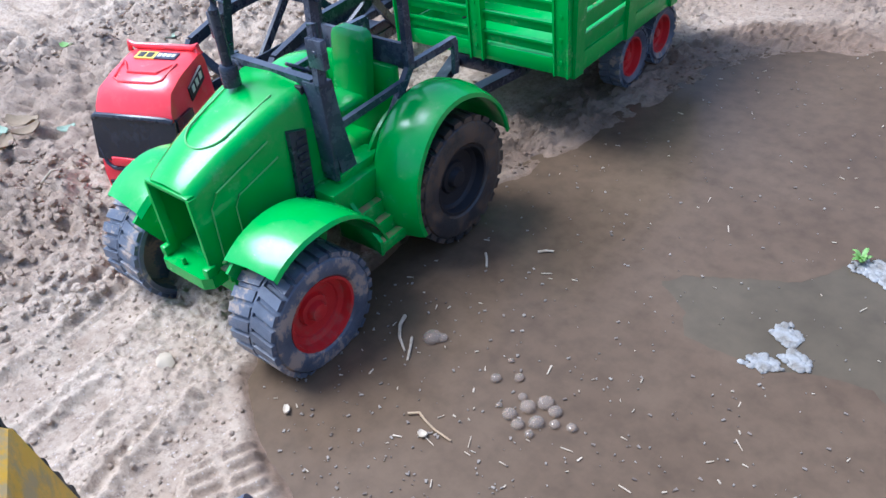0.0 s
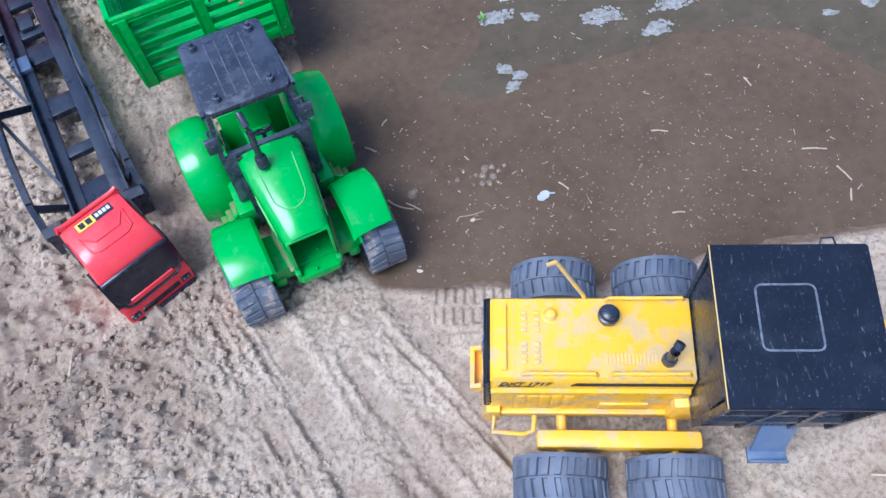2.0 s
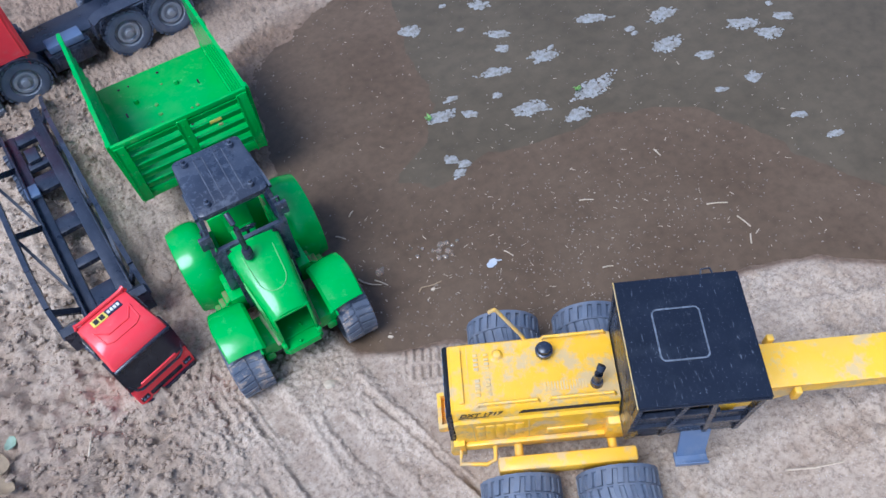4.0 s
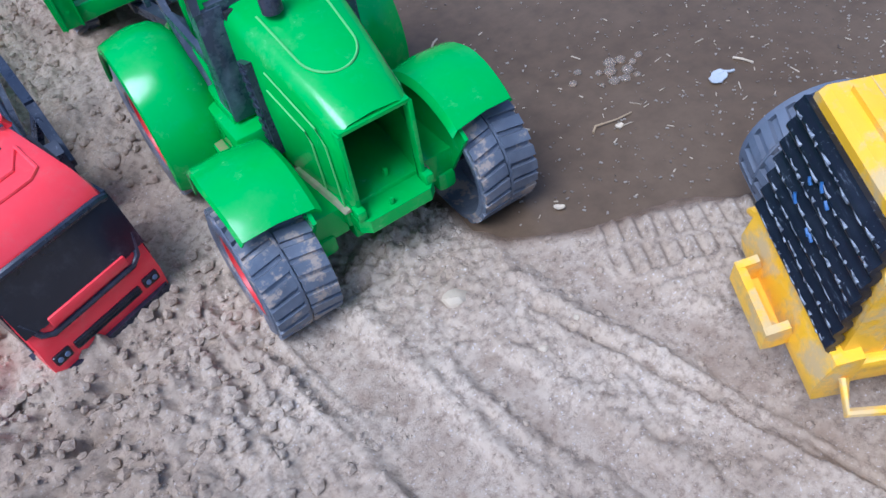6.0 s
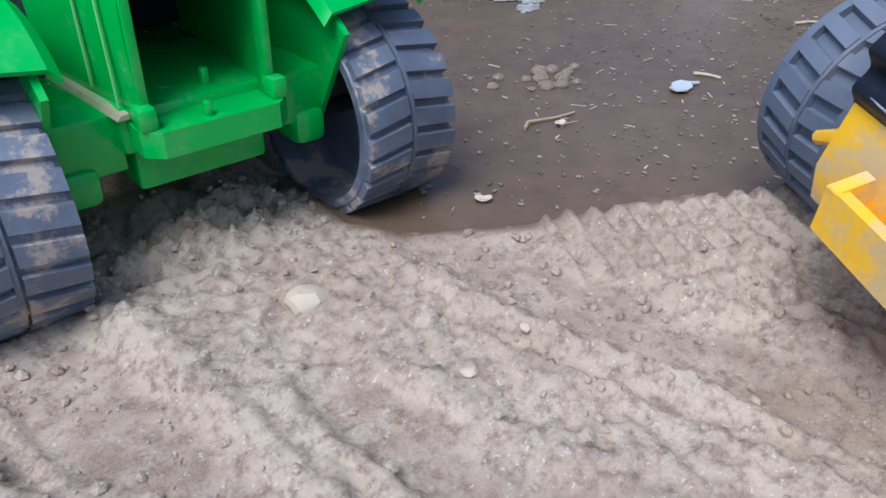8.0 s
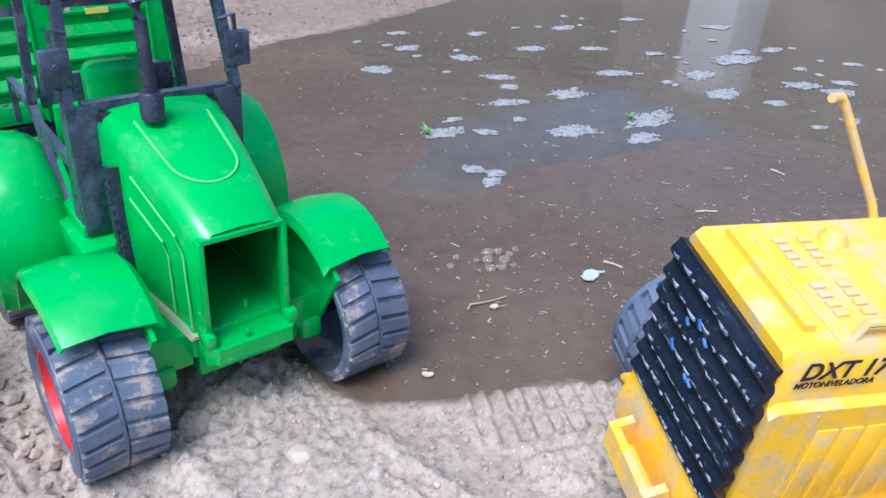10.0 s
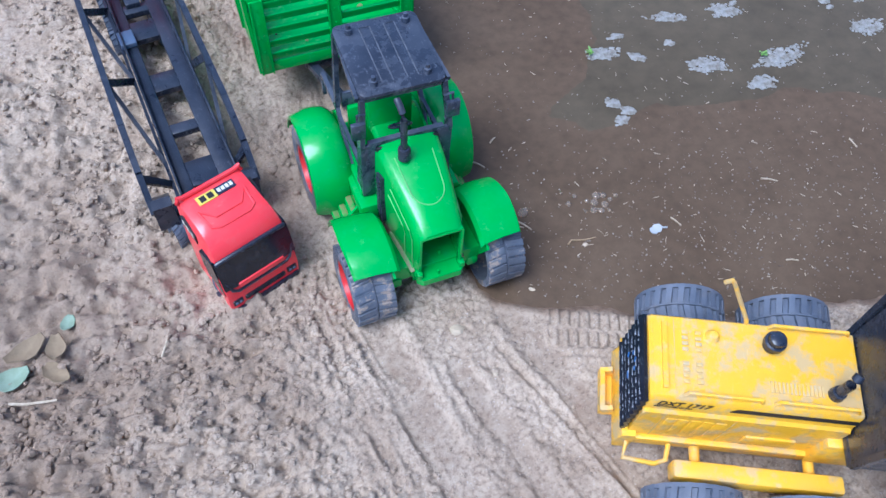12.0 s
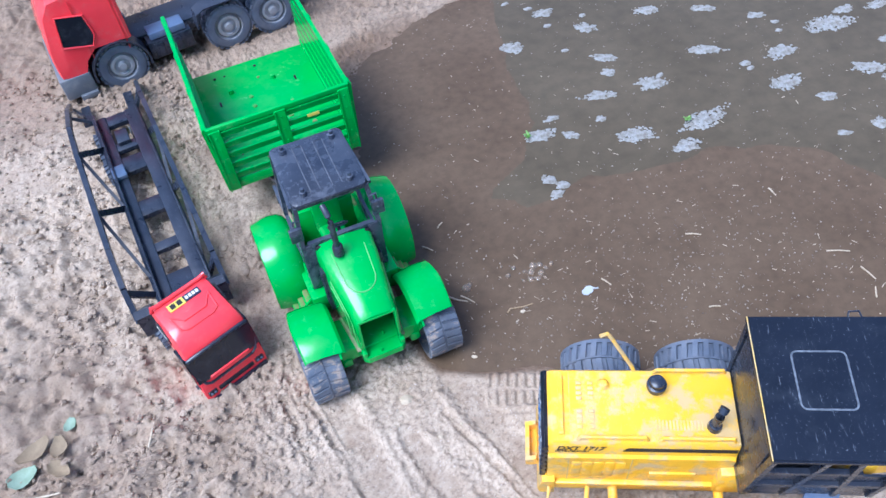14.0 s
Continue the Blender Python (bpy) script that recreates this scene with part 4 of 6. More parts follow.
            part("stake", bm, GREEN, side)
    # undercarriage
    bm = mesh()
    for x in (-0.030, 0.030):
        box(bm, x - 0.004, x + 0.004, 0.004, L - 0.01, 0.050, 0.0615, 0.001)
    box(bm, -0.050, 0.050, 0.092, 0.190, 0.038, 0.051, 0.002)
    under = part("underframe", bm, BLACK, t, "black trailer underframe")
    bm = mesh()
    for s in (-1, 1):
        bar(bm, (s * 0.030, 0.012, 0.054), (s * 0.004, -0.074, 0.046), 0.009, 0.007)
    box(bm, -0.008, 0.008, -0.085, -0.066, 0.0425, 0.049, 0.001)
    box(bm, -0.028, 0.028, 0.0, 0.014, 0.048, 0.060, 0.002)
    part("drawbar", bm, BLACK, under)
    for y in (0.115, 0.168):
        for s in (-1, 1):
            wheel(t, s * 0.0600, y, 0.0285, 0.0255, 0.020, s, RIM_RED, TYRE_MUD, lugs=22, rows=2, rib=False, rim_share=0.62)
        bm = mesh()
        tube(bm, [(-0.055, y, 0.0285), (0.055, y, 0.0285)], 0.0025, 8)
        part("axle", bm, DARK, under)
    bm = mesh()
    box(bm, 0.028, 0.042, -0.0062, -0.0056, 0.128, 0.1315)
    part("label", bm, STICKER_YELLOW, front, "small torn yellow label")
    return t


build_trailer()


# ---- yellow motor grader ----
def build_grader():
    g = thing("toy_grader", Matrix.Translation((0.0964, -0.1562, 0.0040)) @ pose(0, 0, 0, 0, 0, -27.0) @ pose(0, 0, 0, 7.5, 0, 0), "scratched yellow toy motor grader with black cab at the puddle edge", "toy grader")
    # engine hood
    bm = mesh()
    def ring(x, low, top):
        return [(x, -0.0345, low), (x, -0.0345, top - 0.022), (x, -0.0320, top - 0.0195), (x, -0.0300, top - 0.002), (x, -0.0285, top), (x, 0.0285, top), (x, 0.0300, top - 0.002), (x, 0.0320, top - 0.0195), (x, 0.0345, top - 0.022), (x, 0.0345, low)]
    loft(bm, [ring(-0.002, 0.058, 0.1255), ring(0.0005, 0.045, 0.128), ring(0.136, 0.045, 0.128), ring(0.139, 0.047, 0.1265)])
    hood = part("engine_hood", bm, YELLOW, g, "dusty yellow engine hood with louvres")
    hood.matrix_basis = pose(0, 0.007, 0)
    for x in (0.014, 0.0625):
        bm = mesh()
        box(bm, x - 0.0004, x + 0.0004, -0.0347, -0.0340, 0.047, 0.104)
        part("panel_joint", bm, CREAM, hood)
    bm = mesh()
    box(bm, 0.0145, 0.0150, -0.0285, 0.0285, 0.1279, 0.1283)
    part("panel_joint", bm, CREAM, hood)
    bm = mesh()
    box(bm, 0.004, 0.132, -0.0385, -0.0340, 0.047, 0.0535, 0.0012)
    part("side_ledge", bm, YELLOW, hood)
    for k in range(5):
        bm = mesh()
        x = 0.0165 + 0.0086 * k
        box(bm, x, x + 0.0072, -0.0350, -0.0342, 0.062, 0.097, 0.0004)
        part("side_louvre", bm, YELLOW, hood)
    for cy in (-0.013, 0.010):
        for cx in (0.020, 0.029):
            for k in range(4):
                bm = mesh()
                box(bm, cx, cx + 0.0042, cy + 0.0042 * k - 0.006, cy + 0.0042 * k - 0.0032, 0.1278, 0.1290, 0.0004)
                part("top_louvre", bm, CREAM, hood)
    for k in range(14):
        bm = mesh()
        x = 0.078 + 0.0026 * k
        box(bm, x, x + 0.0014, -0.0195, -0.0115, 0.1278, 0.1287)
        part("top_rib", bm, CREAM, hood)
    bm = mesh()
    lathe(bm, [(0.0, 0.1325), (0.003, 0.132), (0.0045, 0.1300), (0.0052, 0.1285), (0.0065, 0.1282), (0.0065, 0.127), (0.0, 0.127)], 18, "z", (0.041, 0.0165, 0), closed=False)
    part("filler_cap", bm, YELLOW, hood)
    bm = mesh()
    lathe(bm, [(0.0, 0.1430), (0.0035, 0.1430), (0.0056, 0.1418), (0.0060, 0.1375), (0.0075, 0.137), (0.0075, 0.1325), (0.0060, 0.132), (0.0060, 0.127), (0.0, 0.127)], 22, "z", (0.081, 0.0140, 0), closed=False)
    part("air_cleaner", bm, BLACK, hood, "black round air cleaner cap")
    bm = mesh()
    lathe(bm, [(0.0, 0.134), (0.0048, 0.134), (0.0055, 0.127), (0.0, 0.127)], 16, "z", (0.121, -0.0165, 0), closed=False)
    tube(bm, [(0.121, -0.0165, 0.132), (0.1212, -0.0163, 0.149), (0.1222, -0.0150, 0.154), (0.124, -0.0125, 0.1565)], 0.0035, 12)
    part("exhaust", bm, BLACK, hood, "black bent exhaust stub")
    for x0, x1 in ((0.020, 0.072), (0.080, 0.135)):
        for s in (-1, 1):
            if s > 0 and x0 < 0.05:
                continue
            bm = mesh()
            tube(bm, [(x0, s * 0.0275, 0.1275), (x0 + 0.002, s * 0.0272, 0.1330), (x1 - 0.002, s * 0.0272, 0.1330), (x1, s * 0.0275, 0.1275)], 0.0014, 8)
            part("hand_rail", bm, YELLOW, hood)
    bm = mesh()
    tube(bm, [(0.066, 0.0290, 0.126), (0.064, 0.0305, 0.132), (0.045, 0.0400, 0.1660), (0.043, 0.0405, 0.1685), (0.0375, 0.0380, 0.1695)], 0.0016, 10)
    part("handle", bm, YELLOW, hood, "bent yellow rod on the hood")
    bm = mesh()
    prism(bm, [(0.006, -0.024), (0.0095, -0.024), (0.0095, 0.024), (0.006, 0.024)], "z", 0.1275, 0.1305)
    part("rear_rail", bm, YELLOW, hood)
    # black stripe and lettering on the near upper side
    bm = mesh()
    loft(bm, [[(0.054, -0.0315, 0.1155), (0.138, -0.0315, 0.1155), (0.138, -0.0310, 0.1200), (0.058, -0.0310, 0.1200)], [(0.054, -0.0320, 0.1155), (0.138, -0.0320, 0.1155), (0.138, -0.0315, 0.1200), (0.058, -0.0315, 0.1200)]])
    part("stripe", bm, PRINT, hood)
    for words, size, x, z in (("DXT 1717", 0.0082, 0.004, 0.1172), ("MOTONIVELADORA", 0.0028, 0.003, 0.1142)):
        cu = bpy.data.curves.new("lettering", "FONT")
        cu.body, cu.size, cu.extrude, cu.shear, cu.offset = words, size, 0.0001, 0.3, 0.02 * size
        tmp = bpy.data.objects.new("lettering", cu)
        me = bpy.data.meshes.new_from_object(tmp)
        bpy.data.objects.remove(tmp)
        me.materials.append(PRINT)
        ob = new("lettering", me)
        ob.parent = hood
        ob.matrix_basis = pose(x, -0.0322 + 0.11 * (z - 0.1160), z, 83, 0, 0)
    # worn panel labels on the side
    bm = mesh()
    box(bm, 0.078, 0.114, -0.0362, -0.0340, 0.060, 0.076, 0.0008)
    part("side_plate", bm, YELLOW, hood)
    # ribbed radiator
    bm = mesh()
    strip_pts = []
    for k in range(57):
        u = k / 56
        z = 0.122 - 0.066 * u
        x = -0.003 - 0.0015 * u - 0.0024 * (0.5 - 0.5 * math.cos(2 * math.pi * k / 8))
        strip_pts.append([(x, -0.0315 - 0.002 * u, z), (x, 0.0315 + 0.002 * u, z)])
    strip(bm, strip_pts)
    solid(bm, 0.003)
    radiator = part("radiator", bm, BLACK_ROOF, g, "scuffed black ribbed radiator panel", smooth=20)
    radiator.matrix_basis = pose(-0.0016, 0.007, 0)
    for k in range(1, 14, 2):
        u = k / 14
        bm = mesh()
        rnd = random.Random(k)
        a = -0.030
        while a < 0.026:
            ln = rnd.uniform(0.001, 0.007)
            x, z = -0.0052 - 0.0015 * u, 0.1225 - 0.066 * u + rnd.uniform(-0.0012, 0.0008)
            tube(bm, [(x, a, z), (x - 0.0002, a + ln * 0.5, z + rnd.uniform(-0.0005, 0.0005)), (x, a + ln, z + rnd.uniform(-0.0005, 0.0005))], rnd.uniform(0.0003, 0.0009), 5, 0.0002)
            a += ln + rnd.uniform(0.0002, 0.0035)
        part("worn_edge", bm, SCUFF, radiator)
    bm = mesh()
    rnd = random.Random(3)
    for k in range(7):
        y, z = rnd.choice((0.010, 0.010, -0.001)) + rnd.uniform(-0.004, 0.004), rnd.uniform(0.086, 0.110)
        u = (0.122 - z) / 0.066
        x = -0.0055 - 0.0015 * u
        tube(bm, [(x, y, z), (x - 0.0002, y + 0.001, z + 0.0008), (x, y + rnd.uniform(0.001, 0.003), z + rnd.uniform(0.001, 0.003))], 0.0007, 5)
    part("paint_smear", bm, BLUE_PAINT, radiator)
    # rear bumper
    bm = mesh()
    prism(bm, [(-0.010, 0.040), (-0.006, 0.058), (0.004, 0.060), (0.004, 0.030), (-0.008, 0.030)], "y", -0.036, 0.036)
    bumper = part("rear_bumper", bm, YELLOW, g)
    bumper.matrix_basis = pose(0, 0.004, 0)
    bm = mesh()
    for a, b in (((-0.0090, -0.0125, 0.043), (-0.0180, -0.0125, 0.040)), ((-0.0180, -0.0140, 0.040), (-0.0180, 0.0200, 0.040)), ((-0.0180, 0.0185, 0.040), (-0.0090, 0.0185, 0.043))):
        bar(bm, a, b, 0.0035, 0.012)
    box(bm, -0.018, -0.009, -0.012, 0.018, 0.0335, 0.0355)
    part("tow_box", bm, YELLOW, bumper)
    for s in (-1, 1):
        bm = mesh()
        tube(bm, [(0.0, s * 0.036, 0.046), (-0.002, s * 0.047, 0.040), (0.022, s * 0.049, 0.038), (0.030, s * 0.046, 0.041), (0.031, s * 0.035, 0.047)], 0.0020, 8)
        part("guard", bm, YELLOW, bumper)
    # frame, tandem beams, wheels
    bm = mesh()
    box(bm, 0.0, 0.150, -0.030, 0.030, 0.034, 0.047, 0.002)
    box(bm, 0.130, 0.165, -0.034, 0.034, 0.046, 0.0895, 0.002)
    for x in (0.052, 0.137):
        for s in (-1, 1):
            tube(bm, [(x, s * 0.028, 0.040), (x, s * 0.070, 0.031 if s > 0 else 0.040)], 0.004, 12)
    part("rear_frame", bm, YELLOW, g)
    for s in (-1, 1):
        bm = mesh()
        y0, y1 = sorted((s * 0.0435, s * 0.0575))
        drop = 0.0095 if s > 0 else 0.0
        box(bm, 0.032, 0.156, y0, y1, 0.036 - drop, 0.055 - drop, 0.003)
        part("tandem_beam", bm, YELLOW, g)
        for x in (0.050, 0.1365):
            wheel(g, x, s * 0.0805, 0.0345 - 1.1 * drop, 0.0365, 0.036, s, YELLOW_RIM, TYRE, lugs=24, rows=2, axis="y", rib=True, rim_share=0.62, lug=0.0026, spin=x * 40, shoulder=0.0035, gap=0.31)
    # cab
    bm = mesh()
    loft(bm, [[(x, y, z) for x, y in ((0.1375, -0.0575), (0.2355, -0.0575), (0.2355, 0.0475), (0.1375, 0.0475))] for z in (0.1915, 0.1965)])
    bmesh.ops.bevel(bm, geom=list(bm.edges), offset=0.0012, segments=2, affect="EDGES")
    roof = part("cab_roof", bm, BLACK_ROOF, g, "flat black cab roof covered in scratches")
    bm = mesh()
    hx0, hx1, hy0, hy1 = 0.1625, 0.1985, -0.022, 0.020
    loop_pts = []
    for cx, cy, a0 in ((hx1, hy1, 0), (hx0, hy1, 90), (hx0, hy0, 180), (hx1, hy0, 270)):
        for k in range(5):
            a = radians(a0 + 22.5 * k)
            loop_pts.append((cx + 0.004 * (math.cos(a) - (1 if cx == hx1 else -1)), cy + 0.004 * (math.sin(a) - (1 if cy == hy1 else -1)), 0.1966))
    tube(bm, loop_pts + loop_pts[:1], 0.0007, 6)
    part("hatch_rim", bm, HATCH_EDGE, roof)
    bm = mesh()
    tube(bm, [(0.207, 0.0470, 0.1935), (0.208, 0.0515, 0.1955), (0.215, 0.0520, 0.1955), (0.217, 0.0470, 0.1935)], 0.0008, 6)
    part("loop", bm, BLACK, roof)
    edge_pts = ((0.1380, -0.0570, 0.1962), (0.1380, 0.0470, 0.1962))
    bm = mesh()
    tube(bm, edge_pts, 0.0005, 5)
    part("worn_edge", bm, CREAM, roof)
    bm = mesh()
    box(bm, 0.140, 0.232, -0.047, 0.038, 0.090, 0.098, 0.001)
    cab = part("cab_body", bm, BLACK, g, "dusty black open cab")
    bm = mesh()
    box(bm, 0.140, 0.142, -0.047, 0.038, 0.098, 0.186, 0.0006)
    part("rear_wall", bm, BLACK, cab)
    bm = mesh()
    box(bm, 0.152, 0.190, -0.020, 0.020, 0.098, 0.146, 0.003)
    part("seat", bm, BLACK, cab)
    for s in (-1, 1):
        sy = -0.0085 if s < 0 else 0.0
        bm = mesh()
        y0 = s * 0.0385 + sy
        box(bm, 0.142, 0.232, y0 - 0.001, y0 + 0.001, 0.098, 0.140, 0.0006)
        part("side_panel", bm, BLACK, cab)
        for x, lean in ((0.1415, 0.0), (0.170, 0.006), (0.206, -0.010), (0.231, 0.0)):
            bm = mesh()
            bar(bm, (x, y0, 0.096), (x + lean, s * 0.0450 + sy, 0.1925), 0.005, 0.004, (1, 0, 0))
            part("post", bm, BLACK, cab)
        for z, x1, w in ((0.125, 0.232, 0.005), (0.158, 0.206, 0.004)):
            bm = mesh()
            yy = y0 + s * 0.0065 * (z - 0.096) / 0.0965
            bar(bm, (0.140, yy, z), (x1, yy, z), 0.004, w)
            part("window_bar", bm, BLACK, cab)
        bm = mesh()
        loft(bm, [[(0.188, y0, 0.094), (0.213, y0, 0.094), (0.213, y0 - s * 0.002, 0.094), (0.188, y0 - s * 0.002, 0.094)],
                  [(0.186, y0 + s * 0.013, 0.064), (0.210, y0 + s * 0.013, 0.064), (0.210, y0 + s * 0.011, 0.064), (0.186, y0 + s * 0.011, 0.064)]])
        box(bm, 0.184, 0.212, *sorted((y0 + s * 0.009, y0 + s * 0.021)), 0.0605, 0.0640, 0.0008)
        box(bm, 0.184, 0.212, *sorted((y0 + s * 0.0195, y0 + s * 0.021)), 0.0638, 0.0680, 0.0004)
        part("step", bm, BLUE_GREY if s < 0 else BLACK, cab, "grey-blue cab step")
    bm = mesh()
    box(bm, 0.207, 0.226, -0.042, -0.018, 0.098, 0.140, 0.002)
    part("console", bm, YELLOW, cab)
    # front boom
    bm = mesh()
    pts = [(0.235, 0.070), (0.250, 0.098), (0.300, 0.102), (0.520, 0.102), (0.560, 0.092), (0.560, 0.075), (0.300, 0.080), (0.262, 0.055), (0.235, 0.050)]
    loft(bm, [[(x, s * 0.0180, z) for x, z in pts] for s in (-1, 1)])
    boom = part("boom", bm, YELLOW, g, "long yellow front frame worn at the edges")
    bm = mesh()
    box(bm, 0.252, 0.54, -0.0200, 0.0200, 0.1012, 0.1032, 0.0008)
    part("top_plate", bm, YELLOW, boom)
    for x, y in ((0.258, -0.024), (0.278, 0.024), (0.288, -0.025), (0.262, 0.025)):
        bm = mesh()
        box(bm, x - 0.003, x + 0.003, y - 0.003, y + 0.003, 0.090, 0.107, 0.001)
        part("lug", bm, YELLOW, boom)
    # front axle under the boom end
    bm = mesh()
    box(bm, 0.534, 0.556, -0.010, 0.010, 0.040, 0.084, 0.002)
    tube(bm, [(0.545, -0.075, 0.036), (0.545, 0.075, 0.036)], 0.004, 10)
    part("front_axle", bm, YELLOW, boom)
    for s in (-1, 1):
        wheel(g, 0.545, s * 0.0815, 0.0345, 0.0365, 0.036, s, YELLOW_RIM, TYRE, lugs=24, rows=2, axis="y", rib=True, rim_share=0.62, lug=0.0026, shoulder=0.0035, gap=0.31)
    return g


build_grader()


# ---- red cab and black car-carrier trailer ----
def build_carrier_cab():
    t = thing("toy_truck_cab", pose(-0.1395, 0.0550, 0.001, 0, 0, 20.0) @ Matrix.Diagonal((1.0, 0.87, 1.075, 1.0)), "glossy red toy truck cab with black windows, pulling a carrier", "toy truck")
    # forward is -y, the bumper at y = 0
    def ring(y, half, low, top, r):
        return [(-half, y, low), (-half - 0.0006, y, low + (top - low) * 0.45), (-half, y, top - r * 1.3), (-half + r * 0.35, y, top - r * 0.35), (-half + r * 1.3, y, top), (half - r * 1.3, y, top), (half - r * 0.35, y, top - r * 0.35), (half, y, top - r * 1.3), (half + 0.0006, y, low + (top - low) * 0.45), (half, y, low)]
    bm = mesh()
    loft(bm, [ring(0.0005, 0.0325, 0.010, 0.030, 0.004), ring(0.001, 0.0345, 0.010, 0.036, 0.004), ring(0.007, 0.0350, 0.010, 0.058, 0.006), ring(0.014, 0.0342, 0.010, 0.0755, 0.007), ring(0.022, 0.0332, 0.010, 0.0850, 0.008), ring(0.040, 0.0322, 0.010, 0.0900, 0.008), ring(0.066, 0.0312, 0.010, 0.0935, 0.006), ring(0.073, 0.0305, 0.010, 0.0935, 0.005), ring(0.0745, 0.0285, 0.012, 0.0915, 0.005)])
    cab = part("cab", bm, RED, t)
    bm = mesh()
    tube(bm, [(-0.030, 0.0705, 0.092), (-0.029, 0.0705, 0.0975), (-0.024, 0.0705, 0.0955), (0.024, 0.0705, 0.0955), (0.029, 0.0705, 0.0975), (0.030, 0.0705, 0.092)], 0.0022, 8)
    part("roof_lip", bm, RED, cab)
    bm = mesh()
    for inset in (0.0, ):
        pts = [(-0.022, 0.050), (-0.020, 0.030), (-0.014, 0.0265), (0.014, 0.0265), (0.020, 0.030), (0.022, 0.050)]
        zz = lambda y: float(np.interp(y, [0.022, 0.040, 0.066], [0.0850, 0.0900, 0.0935])) + 0.0003
        tube(bm, [(x, y, zz(y)) for x, y in pts], 0.0011, 7)
        tube(bm, [(-0.020, 0.048, zz(0.048)), (-0.012, 0.037, zz(0.037)), (0.012, 0.037, zz(0.037)), (0.020, 0.048, zz(0.048))], 0.0011, 7)
    part("roof_bulge", bm, RED, cab)
    # windscreen band wraps round the front
    bm = mesh()
    def band(z0, z1, x_out, depth):
        rows = []
        for x in np.linspace(-x_out, x_out, 9):
            y0 = float(np.interp(z0, [0.030, 0.036, 0.058, 0.0755], [0.0005, 0.001, 0.007, 0.014])) - depth
            y1 = float(np.interp(z1, [0.030, 0.036, 0.058, 0.0755, 0.085], [0.0005, 0.001, 0.007, 0.014, 0.022])) - depth
            bow = 0.0012 * (x / x_out) ** 4
            rows.append([(x, y0 + bow, z0), (x, (y0 + y1) / 2 + bow - 0.0003, (z0 + z1) / 2), (x, y1 + bow, z1)])
        return rows
    strip(bm, band(0.040, 0.0675, 0.0352, 0.0026))
    solid(bm, 0.0046)
    screen = part("windscreen", bm, GLASS_BLACK, cab, "black moulded windscreen")
    bm = mesh()
    tube(bm, [(-0.033, 0.0100, 0.0670), (-0.029, 0.0085, 0.0690), (0.029, 0.0085, 0.0690), (0.033, 0.0100, 0.0670)], 0.0022, 8)
    part("sun_visor", bm, BLACK, screen)
    bm = mesh()
    strip(bm, [[(x, 0.0000, 0.0395), (x, 0.0022, 0.0455)] for x in np.linspace(-0.026, 0.026, 5)])
    solid(bm, 0.002)
    tube(bm, [(-0.033, 0.004, 0.047), (-0.0285, 0.0005, 0.0365), (-0.024, 0.0, 0.0335), (0.024, 0.0, 0.0335), (0.0285, 0.0005, 0.0365), (0.033, 0.004, 0.047)], 0.0016, 7)
    part("grille", bm, BLACK, cab)
    bm = mesh()
    box(bm, -0.0225, 0.0225, -0.0014, 0.001, 0.0365, 0.0425, 0.001)
    part("badge_bar", bm, RED, cab)
    for s in (-1, 1):
        bm = mesh()
        x = s * 0.0352
        prism(bm, [(0.004, 0.030), (0.030, 0.040), (0.034, 0.050), (0.034, 0.068), (0.013, 0.068)], "x", x - s * 0.0028, x + s * 0.0006)
        part("side_window", bm, GLASS_BLACK, cab)
        bm = mesh()
        prism(bm, [(0.040, 0.070), (0.062, 0.078), (0.062, 0.087), (0.040, 0.079)], "x", s * 0.0315, s * 0.0335)
        st = part("side_sticker", bm, PRINT, cab, "black sticker with pale emblem shapes")
        bm = mesh()
        for k in range(3):
            y = 0.0435 + 0.0062 * k
            z = 0.0745 + 0.0022 * k
            prism(bm, [(y, z), (y + 0.0035, z + 0.001), (y + 0.0035, z + 0.0055), (y, z + 0.0045)], "x", s * 0.0334, s * 0.0338)
        part("emblem", bm, PRINT_LIGHT, st)
        bm = mesh()
        box(bm, s * 0.0275 - 0.0048, s * 0.0275 + 0.0048, -0.0012, 0.003, 0.0175, 0.0235, 0.001)
        lamp = part("headlamp", bm, GLASS_BLACK, cab, "dark moulded headlamp")
        bm = mesh()
        for dx in (-0.002, 0.002):
            lathe(bm, [(0.0, -0.0020), (0.0014, -0.0016), (0.0015, -0.0008), (0.0, -0.0008)], 10, "y", (s * 0.0275 + dx, 0, 0.0205), closed=False)
        part("lamp_glass", bm, BLUE_GREY, lamp)
    bm = mesh()
    box(bm, -0.0205, 0.0205, -0.0012, 0.002, 0.0175, 0.0225, 0.001)
    for k in range(2):
        box(bm, -0.019, 0.019, -0.0017, 0.0, 0.0185 + 0.002 * k, 0.0192 + 0.002 * k)
    part("lower_grille", bm, GLASS_BLACK, cab)
    bm = mesh()
    ring2 = [(-0.036, 0.030), (-0.0365, 0.006), (-0.033, -0.001), (-0.024, -0.0028), (0.024, -0.0028), (0.033, -0.001), (0.0365, 0.006), (0.036, 0.030)]
    prism(bm, ring2, "z", 0.005, 0.0125)
    part("bumper", bm, BLACK, t, "black lower bumper")
    # roof sticker with plain shapes
    bm = mesh()
    tilt = math.atan2(0.0035, 0.026)
    box(bm, -0.017, 0.000, 0.0545, 0.0640, 0.0925, 0.0936, 0.0)
    bmesh.ops.rotate(bm, cent=(0, 0.060, 0.0925), matrix=Matrix.Rotation(tilt, 3, "X"), verts=bm.verts)
    stick = part("roof_sticker", bm, STICKER_YELLOW, cab, "yellow and dark blue maker's sticker")
    bm = mesh()
